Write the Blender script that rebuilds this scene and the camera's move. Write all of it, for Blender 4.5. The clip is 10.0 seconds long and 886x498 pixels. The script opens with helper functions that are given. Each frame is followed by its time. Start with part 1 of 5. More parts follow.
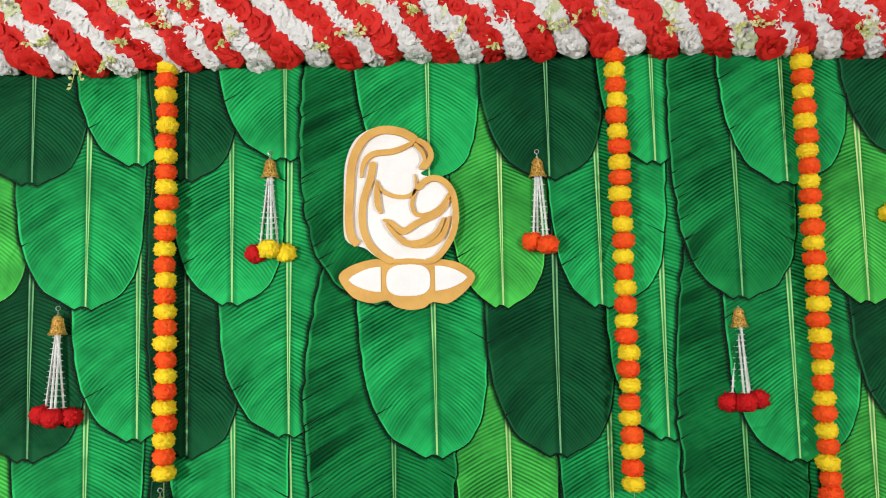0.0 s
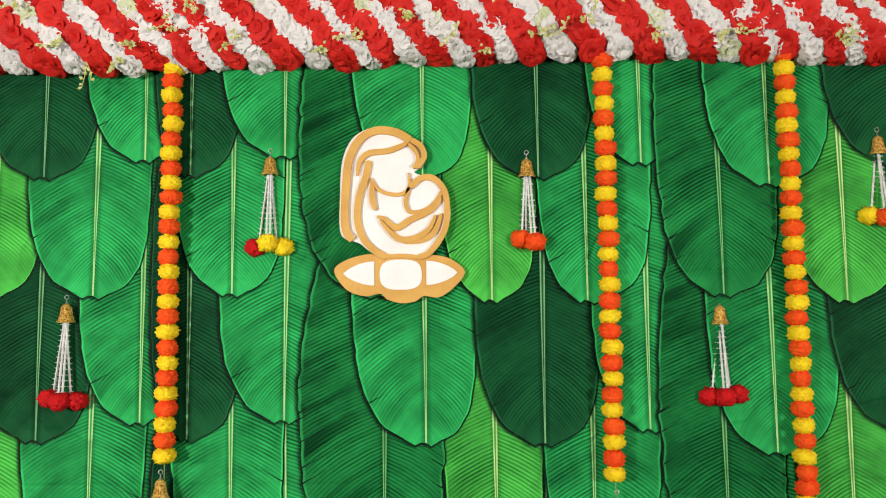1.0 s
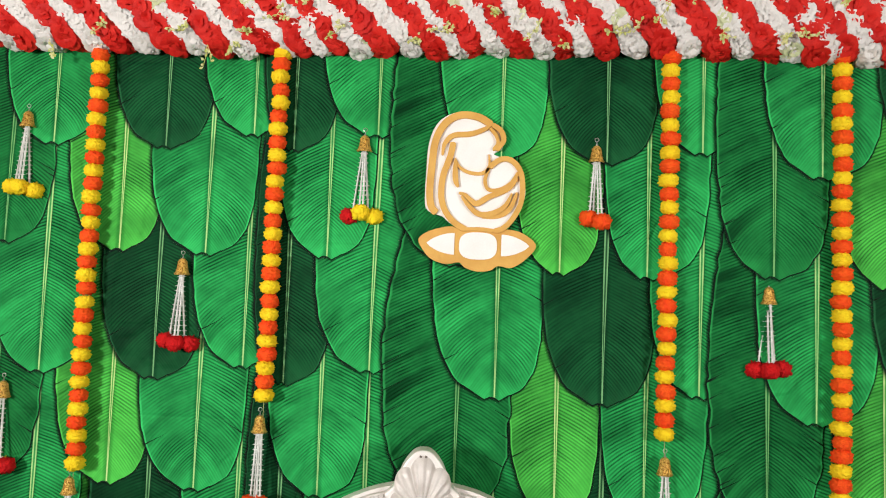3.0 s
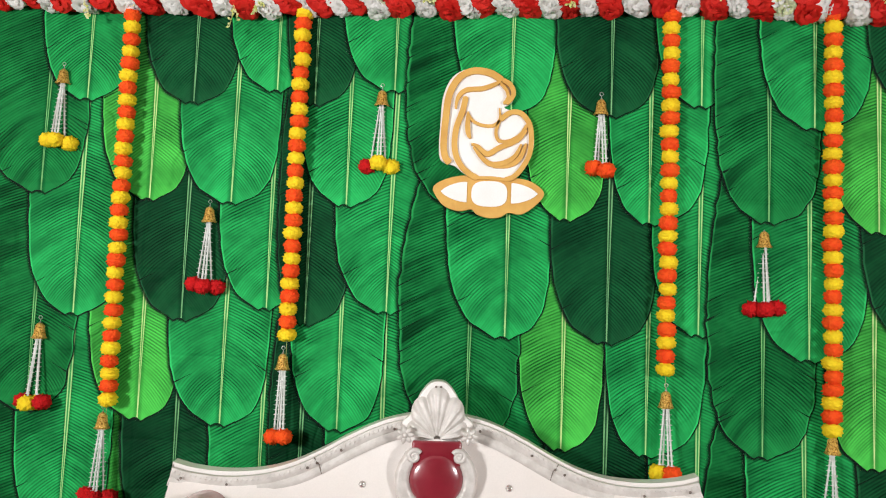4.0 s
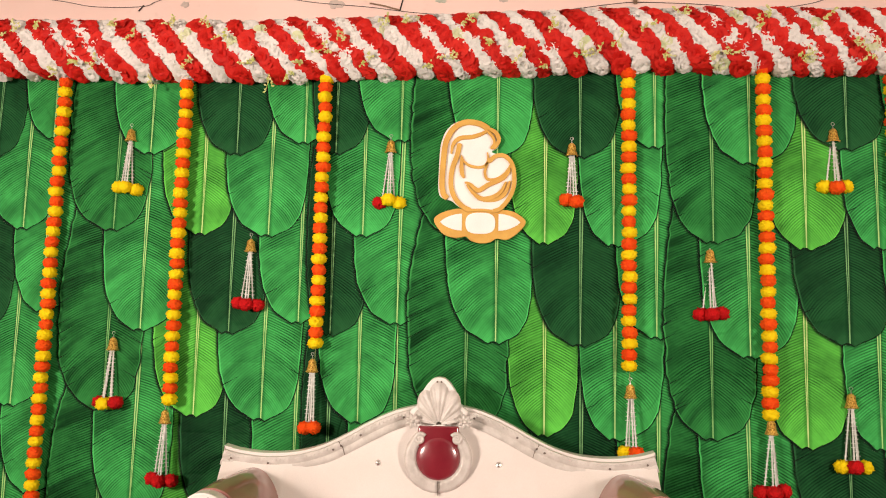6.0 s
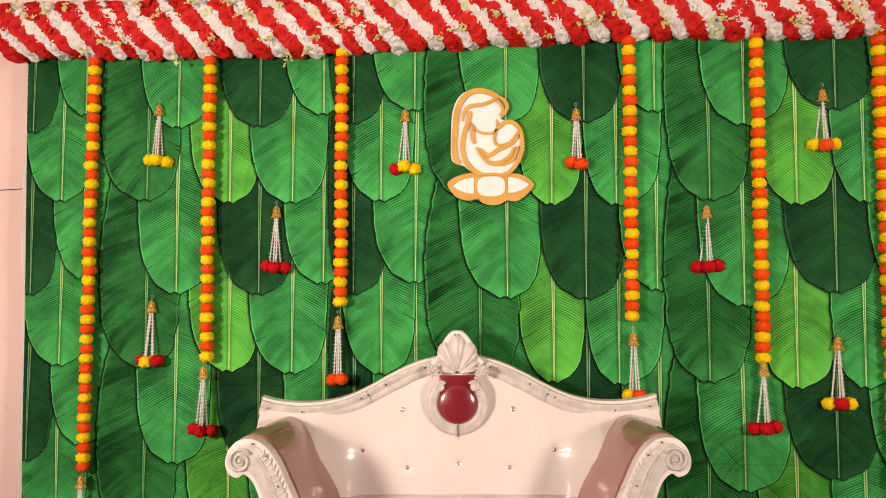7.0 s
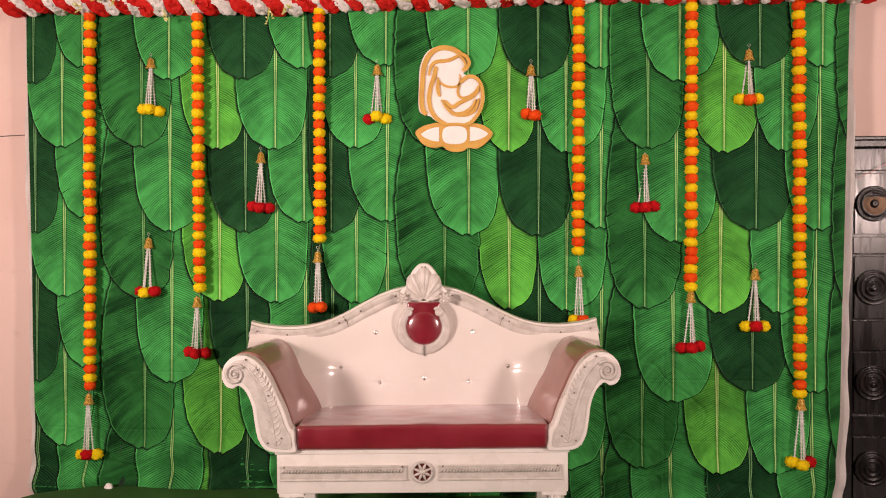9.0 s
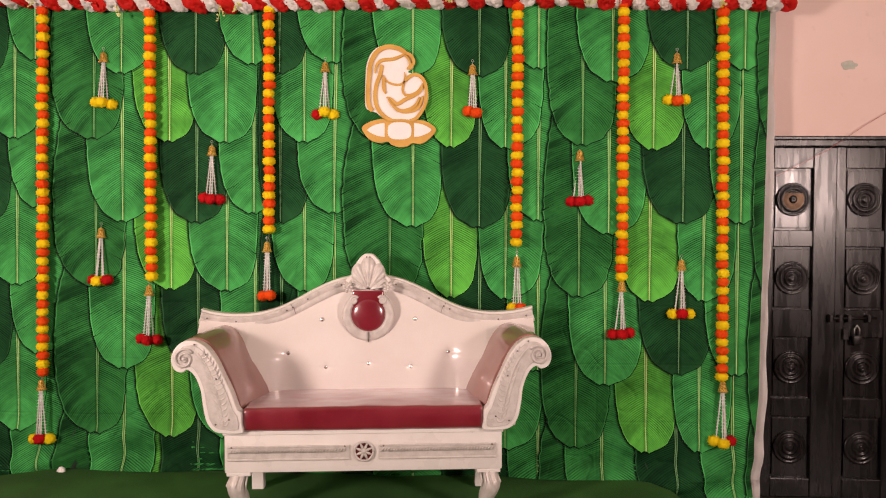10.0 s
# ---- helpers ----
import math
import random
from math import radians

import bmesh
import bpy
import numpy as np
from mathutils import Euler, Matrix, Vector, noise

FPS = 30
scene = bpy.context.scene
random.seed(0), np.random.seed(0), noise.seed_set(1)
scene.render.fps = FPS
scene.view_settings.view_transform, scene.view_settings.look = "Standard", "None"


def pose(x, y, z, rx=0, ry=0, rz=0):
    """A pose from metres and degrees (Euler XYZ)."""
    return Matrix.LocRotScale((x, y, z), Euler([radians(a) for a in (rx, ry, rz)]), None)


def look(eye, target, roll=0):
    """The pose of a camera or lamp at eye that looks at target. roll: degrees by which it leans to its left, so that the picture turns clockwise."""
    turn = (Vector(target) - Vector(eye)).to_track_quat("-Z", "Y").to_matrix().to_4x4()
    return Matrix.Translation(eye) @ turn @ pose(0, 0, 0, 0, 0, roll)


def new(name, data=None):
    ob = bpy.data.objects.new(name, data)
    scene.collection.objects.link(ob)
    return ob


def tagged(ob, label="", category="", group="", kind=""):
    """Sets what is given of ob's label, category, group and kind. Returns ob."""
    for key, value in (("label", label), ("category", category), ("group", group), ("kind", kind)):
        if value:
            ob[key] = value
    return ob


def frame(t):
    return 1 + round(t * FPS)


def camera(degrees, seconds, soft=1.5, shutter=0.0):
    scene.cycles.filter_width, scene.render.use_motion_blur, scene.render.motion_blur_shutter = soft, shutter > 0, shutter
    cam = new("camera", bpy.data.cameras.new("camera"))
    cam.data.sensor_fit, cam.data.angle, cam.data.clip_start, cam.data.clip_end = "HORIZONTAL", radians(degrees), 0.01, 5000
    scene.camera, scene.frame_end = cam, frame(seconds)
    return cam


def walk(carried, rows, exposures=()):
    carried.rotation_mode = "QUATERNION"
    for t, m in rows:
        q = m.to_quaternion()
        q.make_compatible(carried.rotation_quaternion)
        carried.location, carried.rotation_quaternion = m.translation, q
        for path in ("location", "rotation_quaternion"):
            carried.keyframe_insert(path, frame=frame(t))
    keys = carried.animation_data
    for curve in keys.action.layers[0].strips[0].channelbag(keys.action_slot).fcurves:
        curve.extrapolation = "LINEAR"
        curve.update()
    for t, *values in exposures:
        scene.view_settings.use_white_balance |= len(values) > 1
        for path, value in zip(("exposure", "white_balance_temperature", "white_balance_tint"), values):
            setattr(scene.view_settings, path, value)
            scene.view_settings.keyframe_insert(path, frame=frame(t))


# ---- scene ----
cam = camera(58.0, 10.0, 1.1)
PATH = [
    (0, (0.1, -2.367, 1.728), (0.113, -0.375, 1.913), -1.4),
    (0.5, (0.142, -2.429, 1.722), (0.155, -0.439, 1.92), -1.2),
    (1, (0.17, -2.457, 1.695), (0.146, -0.467, 1.89), -0.6),
    (1.5, (0.114, -2.507, 1.684), (0.1, -0.517, 1.887), 0.6),
    (2, (0.038, -2.634, 1.687), (0.018, -0.641, 1.856), 1.3),
    (3.3, (0.095, -2.74, 1.641), (-0.067, -0.752, 1.777), 2.2),
    (3.5, (0.086, -2.756, 1.62), (-0.068, -0.767, 1.756), 1.9),
    (4, (0.064, -2.873, 1.442), (-0.083, -0.884, 1.59), 2.3),
    (4.5, (0.077, -3.08, 1.413), (-0.034, -1.094, 1.618), 2.2),
    (5, (0.098, -3.228, 1.412), (-0.011, -1.247, 1.669), 0.3),
    (6.3, (0.251, -3.501, 1.338), (0.013, -1.526, 1.546), 1.5),
    (6.5, (0.238, -3.542, 1.344), (-0.004, -1.566, 1.533), 1.3),
    (7, (0.216, -3.692, 1.357), (-0.016, -1.708, 1.472), 0.0),
    (7.5, (0.297, -3.795, 1.35), (0.074, -1.809, 1.418), -0.1),
    (8, (0.382, -3.883, 1.344), (0.165, -1.895, 1.337), 0.3),
    (8.5, (0.362, -3.985, 1.332), (0.157, -1.996, 1.309), 0.6),
    (9, (0.305, -4.132, 1.327), (0.133, -2.139, 1.3), -0.0),
    (9.5, (0.329, -4.229, 1.328), (0.253, -2.231, 1.278), -0.1),
    (10, (0.425, -4.312, 1.319), (0.342, -2.314, 1.275), 0.3),
]
walk(cam, [(t, look(eye, target, roll)) for t, eye, target, roll in PATH], exposures=[(0.0, 0.30, 5800, 6), (1.0, 0.31, 6150, 8), (2.0, 0.32, 6450, 11), (3.5, 0.33, 5950, 8), (4.2, 0.34, 5900, 8), (5.0, 0.34, 6350, 11), (6.5, 0.32, 7500, 23), (8.0, 0.16, 7500, 29), (9.0, 0.12, 7450, 33), (10.0, 0.06, 7450, 33)])

# ---- light ----
world = bpy.data.worlds.new("world")
scene.world = world
world.use_nodes = True
world.node_tree.nodes["Background"].inputs[0].default_value = (1.0, 0.9, 0.82, 1)
world.node_tree.nodes["Background"].inputs[1].default_value = 0.05


def area_lamp(name, eye, target, sx, sy, watts, colour, spread):
    data = bpy.data.lights.new(name, "AREA")
    data.shape, data.size, data.size_y, data.energy, data.color, data.spread = "RECTANGLE", sx, sy, watts, colour, radians(spread)
    ob = new(name, data)
    ob.matrix_world = look(eye, target)
    return ob


# two LED panels on stands beside the stage
area_lamp("stage_light_lamp", (-3.35, -4.5, 1.8), (-0.5, 0, 1.75), 0.75, 0.6, 67, (1.0, 0.92, 0.84), 100)
area_lamp("stage_light_lamp", (4.0, -4.5, 1.8), (0.5, 0, 1.8), 0.75, 0.6, 54, (1.0, 0.92, 0.84), 100)

# ---- materials ----


class Graph:
    """A small wrapper round a node tree."""

    def __init__(self, name):
        self.mat = bpy.data.materials.new(name)
        self.mat.use_nodes = True
        self.tree = self.mat.node_tree
        self.bsdf = self.tree.nodes["Principled BSDF"]

    def node(self, kind, **settings):
        n = self.tree.nodes.new(kind)
        for k, v in settings.items():
            setattr(n, k, v)
        return n

    def put(self, value, socket):
        if hasattr(value, "links"):
            self.tree.links.new(value, socket)
        else:
            socket.default_value = value

    def math(self, op, a, b=0.0, clamp=False):
        n = self.node("ShaderNodeMath", operation=op, use_clamp=clamp)
        self.put(a, n.inputs[0]), self.put(b, n.inputs[1])
        return n.outputs[0]

    def mix(self, fac, a, b, blend="MIX"):
        n = self.node("ShaderNodeMix", data_type="RGBA", blend_type=blend)
        self.put(fac, n.inputs[0])
        for v, s in ((a, n.inputs[6]), (b, n.inputs[7])):
            self.put((*v, 1) if isinstance(v, tuple) and len(v) == 3 else v, s)
        return n.outputs[2]

    def noise(self, scale, detail=3.0, coord=None, rough=0.55):
        n = self.node("ShaderNodeTexNoise")
        n.inputs["Scale"].default_value, n.inputs["Detail"].default_value, n.inputs["Roughness"].default_value = scale, detail, rough
        if coord is not None:
            self.tree.links.new(coord, n.inputs["Vector"])
        return n.outputs[0]

    def spread(self, value, lo, hi, to_lo=0.0, to_hi=1.0):
        n = self.node("ShaderNodeMapRange", clamp=True, interpolation_type="SMOOTHSTEP")
        self.put(value, n.inputs[0])
        for i, v in enumerate((lo, hi, to_lo, to_hi)):
            self.put(v, n.inputs[1 + i])
        return n.outputs[0]

    def where(self):
        return self.node("ShaderNodeNewGeometry").outputs["Position"]

    def local(self):
        return self.node("ShaderNodeTexCoord").outputs["Object"]

    def chance(self):
        return self.node("ShaderNodeObjectInfo").outputs["Random"]

    def bump(self, height, strength, distance=0.01, over=None):
        n = self.node("ShaderNodeBump")
        n.inputs["Strength"].default_value, n.inputs["Distance"].default_value = strength, distance
        self.put(height, n.inputs["Height"])
        if over is not None:
            self.put(over, n.inputs["Normal"])
        return n.outputs[0]

    def thin(self, colour, share):
        """Thin cloth: part of the light passes through."""
        glow, both, out = self.node("ShaderNodeBsdfTranslucent"), self.node("ShaderNodeMixShader"), self.tree.nodes["Material Output"]
        self.put(colour, glow.inputs[0]), self.put(share, both.inputs[0])
        self.tree.links.new(self.bsdf.outputs[0], both.inputs[1]), self.tree.links.new(glow.outputs[0], both.inputs[2])
        self.tree.links.new(both.outputs[0], out.inputs["Surface"])

    def done(self, colour, rough=0.6, metal=0.0, normal=None, **more):
        b = self.bsdf
        self.put((*colour, 1) if isinstance(colour, tuple) and len(colour) == 3 else colour, b.inputs["Base Color"])
        self.put(rough, b.inputs["Roughness"]), self.put(metal, b.inputs["Metallic"])
        if normal is not None:
            self.put(normal, b.inputs["Normal"])
        for k, v in more.items():
            self.put(v, b.inputs[k.replace("_", " ")])
        return self.mat


def mottled(name, a, b, scale, rough=0.6, metal=0.0, grain=200.0, relief=0.15, by_object=0.0, through_light=0.0, **more):
    """Two tones in soft patches, with a fine grain in the relief."""
    g = Graph(name)
    at = g.local()
    f = g.spread(g.noise(scale, 4, at), 0.35, 0.65)
    if by_object:
        f = g.math("ADD", g.math("MULTIPLY", f, 1 - by_object), g.math("MULTIPLY", g.chance(), by_object))
    fine = g.noise(grain, 2, at)
    colour = g.mix(g.math("MULTIPLY", fine, 0.25), g.mix(f, a, b), tuple(0.6 * v for v in a))
    r = g.math("ADD", rough - 0.08, g.math("MULTIPLY", f, 0.16))
    if through_light:
        g.thin(colour, through_light)
    return g.done(colour, r, metal, g.bump(fine, relief, 0.004), **more)


def printed_leaf(name, deep, light, rib, crumpled=0.0):
    """Printed banana leaf: crisp slanting veins, a pale double midrib and a thin light margin; crumpled adds dark waves from the margin inwards."""
    g = Graph(name)
    uv = g.node("ShaderNodeSeparateXYZ")
    g.tree.links.new(g.node("ShaderNodeUVMap", uv_map="metric").outputs[0], uv.inputs[0])
    x, s = uv.outputs[0], uv.outputs[1]
    side = g.node("ShaderNodeSeparateXYZ")
    g.tree.links.new(g.node("ShaderNodeUVMap", uv_map="margin").outputs[0], side.inputs[0])
    ax, out = g.math("ABSOLUTE", x), g.math("ABSOLUTE", side.outputs[0])

    def stretched(run_scale, x_scale, seed):
        c = g.node("ShaderNodeCombineXYZ")
        g.put(g.math("MULTIPLY", run, run_scale), c.inputs[0]), g.put(g.math("MULTIPLY", x, x_scale), c.inputs[1]), g.put(g.math("MULTIPLY", g.chance(), seed), c.inputs[2])
        return c.outputs[0]

    # veins leave the midrib sideways and bend towards the tip; they fan out steeply near it
    steep = g.math("ADD", 0.30, g.math("MULTIPLY", 1.05, g.math("POWER", 2.718, g.math("MULTIPLY", s, -6.0))))
    bow = g.math("MULTIPLY", g.math("MULTIPLY", ax, ax), 0.35)
    wander = g.math("MULTIPLY", g.noise(5, 3, g.where(), 0.5), 0.014)
    run = g.math("ADD", g.math("ADD", g.math("ADD", s, g.math("MULTIPLY", steep, ax)), bow), wander)
    streak = g.spread(g.noise(1.0, 4, stretched(22.0, 5.0, 50.0), 0.65), 0.34, 0.66)
    hair = g.noise(1.0, 3, stretched(120.0, 4.0, 70.0), 0.6)
    pitch = g.math("ADD", g.math("MULTIPLY", run, 2 * math.pi / 0.0112), g.math("MULTIPLY", g.noise(1.0, 2, stretched(9.0, 3.0, 30.0)), 5.0))
    wave = g.math("ADD", g.math("SINE", pitch), g.math("MULTIPLY", g.math("SUBTRACT", hair, 0.5), 1.9))
    crest, groove = g.spread(wave, 0.15, 1.15), g.spread(wave, -1.15, -0.30, 1.0, 0.0)
    shown = g.math("MULTIPLY", g.spread(g.noise(4.5, 3, g.where()), 0.34, 0.60, 0.22, 1.15), g.spread(s, 0.02, 0.16, 0.30, 1.0))
    shown = g.math("MULTIPLY", shown, g.spread(out, 0.74, 1.0, 1.0, 0.45))
    vein = g.math("MULTIPLY", g.math("SUBTRACT", g.math("MULTIPLY", crest, 0.8), groove), shown)
    cloud = g.spread(g.noise(3.6, 4, g.where(), 0.6), 0.34, 0.66)
    # shade drawn into the print: colour darkens from the tip towards the overlapped part
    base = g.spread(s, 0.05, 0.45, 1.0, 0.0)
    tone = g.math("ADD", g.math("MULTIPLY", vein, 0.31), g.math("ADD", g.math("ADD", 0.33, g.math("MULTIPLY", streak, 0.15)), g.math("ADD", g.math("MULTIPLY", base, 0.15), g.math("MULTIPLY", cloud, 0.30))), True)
    if crumpled:
        fold = g.spread(g.noise(1.0, 3, stretched(13.0, 1.6, 90.0), 0.5), 0.47, 0.66)
        inward = g.spread(side.outputs[0], -0.95, 0.35, 1.0, 0.0)
        tone = g.math("MULTIPLY", tone, g.math("SUBTRACT", 1.0, g.math("MULTIPLY", g.math("MULTIPLY", fold, inward), crumpled)))
    colour = g.mix(g.math("POWER", tone, 1.35), deep, light)
    pale = tuple(min(1, v * 1.6 + 0.01) for v in light)
    colour = g.mix(g.math("MULTIPLY", g.spread(s, 0.0, 0.10, 1.0, 0.0), 0.20), colour, pale)
    brim = g.math("MULTIPLY", g.spread(out, 0.955, 0.985), g.spread(g.noise(8, 2, g.where()), 0.35, 0.6, 0.15, 0.55))
    colour = g.mix(brim, colour, pale)
    colour = g.mix(g.spread(ax, 0.007, 0.020, 0.40, 0.0), colour, deep)
    thick = g.spread(s, 0.0, 0.6, 0.0026, 0.0088)
    on_rib = g.spread(g.math("DIVIDE", ax, thick), 0.82, 1.0, 1.0, 0.0)
    core = g.math("MULTIPLY", g.spread(g.math("DIVIDE", ax, thick), 0.26, 0.46, 0.92, 0.0), g.spread(s, 0.05, 0.2))
    between = tuple(0.55 * v for v in light)
    colour = g.mix(g.math("MULTIPLY", on_rib, g.spread(g.noise(9, 2, g.where()), 0.3, 0.6, 0.6, 1.0)), colour, g.mix(core, rib, between))
    place = g.node("ShaderNodeSeparateXYZ")
    g.tree.links.new(g.where(), place.inputs[0])
    fold = g.math("ADD", g.spread(g.math("PINGPONG", g.math("ADD", place.outputs[2], g.math("MULTIPLY", wander, 0.9)), 0.155), 0.0, 0.010), g.spread(g.math("PINGPONG", g.math("ADD", place.outputs[0], 0.09), 0.29), 0.0, 0.012))
    pucker = g.spread(g.math("ABSOLUTE", g.math("SUBTRACT", g.noise(2.6, 2, g.where(), 0.45), 0.5)), 0.0, 0.022)
    crease = g.bump(g.math("ADD", g.math("ADD", g.math("MULTIPLY", fold, 0.08), g.math("MULTIPLY", pucker, 0.13)), g.noise(6, 4, g.where())), 0.9, 0.03)
    return g.done(colour, 0.60, 0.0, g.bump(vein, 0.10, 0.002, crease), Specular_IOR_Level=0.03)


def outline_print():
    """Dark printed line round a leaf with a painted shadow that blurs outwards into the cloth."""
    g = Graph("print_outline_shadow")
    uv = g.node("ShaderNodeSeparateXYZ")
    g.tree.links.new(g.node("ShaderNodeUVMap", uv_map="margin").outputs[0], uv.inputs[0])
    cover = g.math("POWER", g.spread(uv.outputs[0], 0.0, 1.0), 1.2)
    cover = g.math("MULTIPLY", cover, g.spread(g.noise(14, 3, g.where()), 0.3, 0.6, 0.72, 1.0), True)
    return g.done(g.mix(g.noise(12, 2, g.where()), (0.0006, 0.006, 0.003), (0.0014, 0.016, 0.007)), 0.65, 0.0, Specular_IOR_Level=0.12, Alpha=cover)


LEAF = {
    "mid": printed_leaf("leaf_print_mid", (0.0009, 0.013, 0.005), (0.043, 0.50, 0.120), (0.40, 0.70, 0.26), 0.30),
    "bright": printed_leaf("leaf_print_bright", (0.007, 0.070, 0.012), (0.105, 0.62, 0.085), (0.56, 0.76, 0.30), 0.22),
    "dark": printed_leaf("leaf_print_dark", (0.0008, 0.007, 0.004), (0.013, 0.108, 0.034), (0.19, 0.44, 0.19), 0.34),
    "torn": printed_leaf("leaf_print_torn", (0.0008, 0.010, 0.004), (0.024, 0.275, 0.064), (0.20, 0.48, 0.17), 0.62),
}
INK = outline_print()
CLOTH = mottled("green_cloth", (0.002, 0.030, 0.010), (0.004, 0.055, 0.018), 4, 0.65, relief=0.3)
SELVAGE = mottled("white_selvage", (0.86, 0.84, 0.81), (0.94, 0.92, 0.90), 6, 0.8, relief=0.3)
CARPET = mottled("green_carpet", (0.013, 0.098, 0.010), (0.021, 0.14, 0.016), 3, 0.9, grain=320, relief=0.5)
FLOOR = mottled("stone_floor", (0.06, 0.05, 0.042), (0.09, 0.075, 0.064), 5, 0.45)
YELLOW = mottled("marigold_yellow", (0.92, 0.61, 0.006), (1.0, 0.78, 0.015), 40, 0.7, grain=190, relief=1.0, by_object=0.4, Specular_IOR_Level=0.2)
ORANGE = mottled("marigold_orange", (0.90, 0.058, 0.004), (0.95, 0.12, 0.008), 40, 0.7, grain=190, relief=1.0, by_object=0.4, Specular_IOR_Level=0.2)
CRIMSON = mottled("crimson_wool", (0.46, 0.003, 0.005), (0.66, 0.009, 0.010), 40, 0.75, grain=190, relief=1.0, by_object=0.4, Specular_IOR_Level=0.2)
RED = mottled("red_petal", (0.58, 0.010, 0.008), (0.82, 0.036, 0.024), 30, 0.6, relief=0.4, by_object=0.5, through_light=0.12, Specular_IOR_Level=0.2)
WHITE_PETAL = mottled("white_petal", (0.84, 0.82, 0.79), (0.94, 0.92, 0.89), 30, 0.6, relief=0.3, by_object=0.5, through_light=0.15, Specular_IOR_Level=0.2)
GREEN_PETAL = mottled("pale_green_petal", (0.66, 0.72, 0.40), (0.84, 0.86, 0.62), 30, 0.6, relief=0.3, by_object=0.5, through_light=0.15, Specular_IOR_Level=0.2)
SPRIG = mottled("pale_sprig", (0.55, 0.60, 0.14), (0.86, 0.86, 0.48), 60, 0.6)
CORE = mottled("foam_core", (0.22, 0.10, 0.07), (0.30, 0.16, 0.11), 10, 0.9)
BUD = mottled("white_bud", (0.62, 0.63, 0.60), (0.82, 0.83, 0.80), 60, 0.6)
GOLD = mottled("bell_gold", (0.46, 0.22, 0.03), (0.95, 0.66, 0.17), 170, 0.34, 0.6, grain=260, relief=1.0)
WIRE = mottled("steel_wire", (0.42, 0.42, 0.40), (0.58, 0.57, 0.55), 80, 0.35, 0.9)
THREAD = mottled("thread", (0.25, 0.30, 0.10), (0.4, 0.42, 0.2), 60, 0.8)
OCHRE = mottled("ochre_board", (0.63, 0.34, 0.065), (0.71, 0.41, 0.09), 14, 0.6, grain=120, relief=0.1)
BOARD = mottled("white_board", (0.87, 0.85, 0.82), (0.93, 0.91, 0.89), 8, 0.5, relief=0.05)
LACQUER = mottled("white_lacquer", (0.85, 0.815, 0.775), (0.91, 0.88, 0.845), 5, 0.32, relief=0.04)
SILVER = mottled("silver_paint", (0.63, 0.595, 0.555), (0.74, 0.705, 0.665), 26, 0.42, 0.10, grain=150, relief=0.35)
VINYL = mottled("white_vinyl", (0.84, 0.785, 0.74), (0.89, 0.845, 0.805), 3, 0.42, relief=0.05, Coat_Weight=0.6, Coat_Roughness=0.07)
MAROON = mottled("maroon_vinyl", (0.22, 0.007, 0.020), (0.29, 0.012, 0.030), 5, 0.36, relief=0.05, Coat_Weight=1.0, Coat_Roughness=0.16, Coat_IOR=1.85, Sheen_Weight=0.35, Sheen_Roughness=0.35)
ROSE = mottled("dusty_rose_vinyl", (0.31, 0.12, 0.10), (0.40, 0.17, 0.145), 4, 0.38, relief=0.06, Coat_Weight=1.0, Coat_Roughness=0.05)
CRYSTAL = mottled("crystal_button", (0.75, 0.73, 0.70), (0.9, 0.88, 0.85), 200, 0.12, 0.8)
SCREW = mottled("screw_head", (0.16, 0.13, 0.11), (0.24, 0.2, 0.17), 100, 0.4, 0.6)
BROWN = mottled("dark_wheel_back", (0.10, 0.014, 0.014), (0.15, 0.025, 0.022), 20, 0.5)
IRON = mottled("black_iron", (0.012, 0.011, 0.011), (0.03, 0.027, 0.026), 40, 0.4, 0.6)
WORN = mottled("worn_wood", (0.20, 0.12, 0.07), (0.34, 0.22, 0.14), 30, 0.6)


def plaster():
    g = Graph("pink_plaster")
    at = g.where()
    big = g.spread(g.noise(1.1, 4, at), 0.35, 0.65)
    small = g.spread(g.noise(14, 4, at), 0.62, 0.78)
    colour = g.mix(big, (0.78, 0.575, 0.515), (0.83, 0.63, 0.57))
    colour = g.mix(g.math("MULTIPLY", small, 0.25), colour, (0.55, 0.40, 0.34))
    return g.done(colour, 0.7, 0.0, g.bump(g.noise(45, 4, at), 0.15, 0.006))


def black_paint():
    g = Graph("old_black_paint")
    at = g.local()
    n = g.node("ShaderNodeMapping")
    g.tree.links.new(at, n.inputs[0])
    n.inputs["Scale"].default_value = (10, 10, 1.2)
    grain = g.noise(3.0, 5, n.outputs[0])
    chips = g.spread(g.noise(11, 6, n.outputs[0], 0.7), 0.60, 0.72)
    colour = g.mix(g.spread(grain, 0.3, 0.7), (0.004, 0.0035, 0.004), (0.011, 0.010, 0.010))
    colour = g.mix(g.math("MULTIPLY", chips, 0.16), colour, (0.09, 0.085, 0.08))
    return g.done(colour, g.spread(grain, 0.3, 0.7, 0.20, 0.32), 0.0, g.bump(grain, 0.14, 0.003), Specular_IOR_Level=0.34)


PLASTER = plaster()
BLACK = black_paint()
CEILING = mottled("white_ceiling", (0.70, 0.66, 0.62), (0.76, 0.72, 0.68), 2, 0.8)

# ---- helpers for shapes ----


def part(name, bm, material, parent=None, label="", smooth=False, loc=None):
    """Links a bmesh as one mesh object under a thing or a part."""
    bmesh.ops.recalc_face_normals(bm, faces=bm.faces)
    me = bpy.data.meshes.new(name)
    bm.to_mesh(me)
    bm.free()
    for m in material if isinstance(material, (list, tuple)) else (material,):
        me.materials.append(m)
    if smooth:
        for p in me.polygons:
            p.use_smooth = True
    return piece(name, me, parent, label, loc)


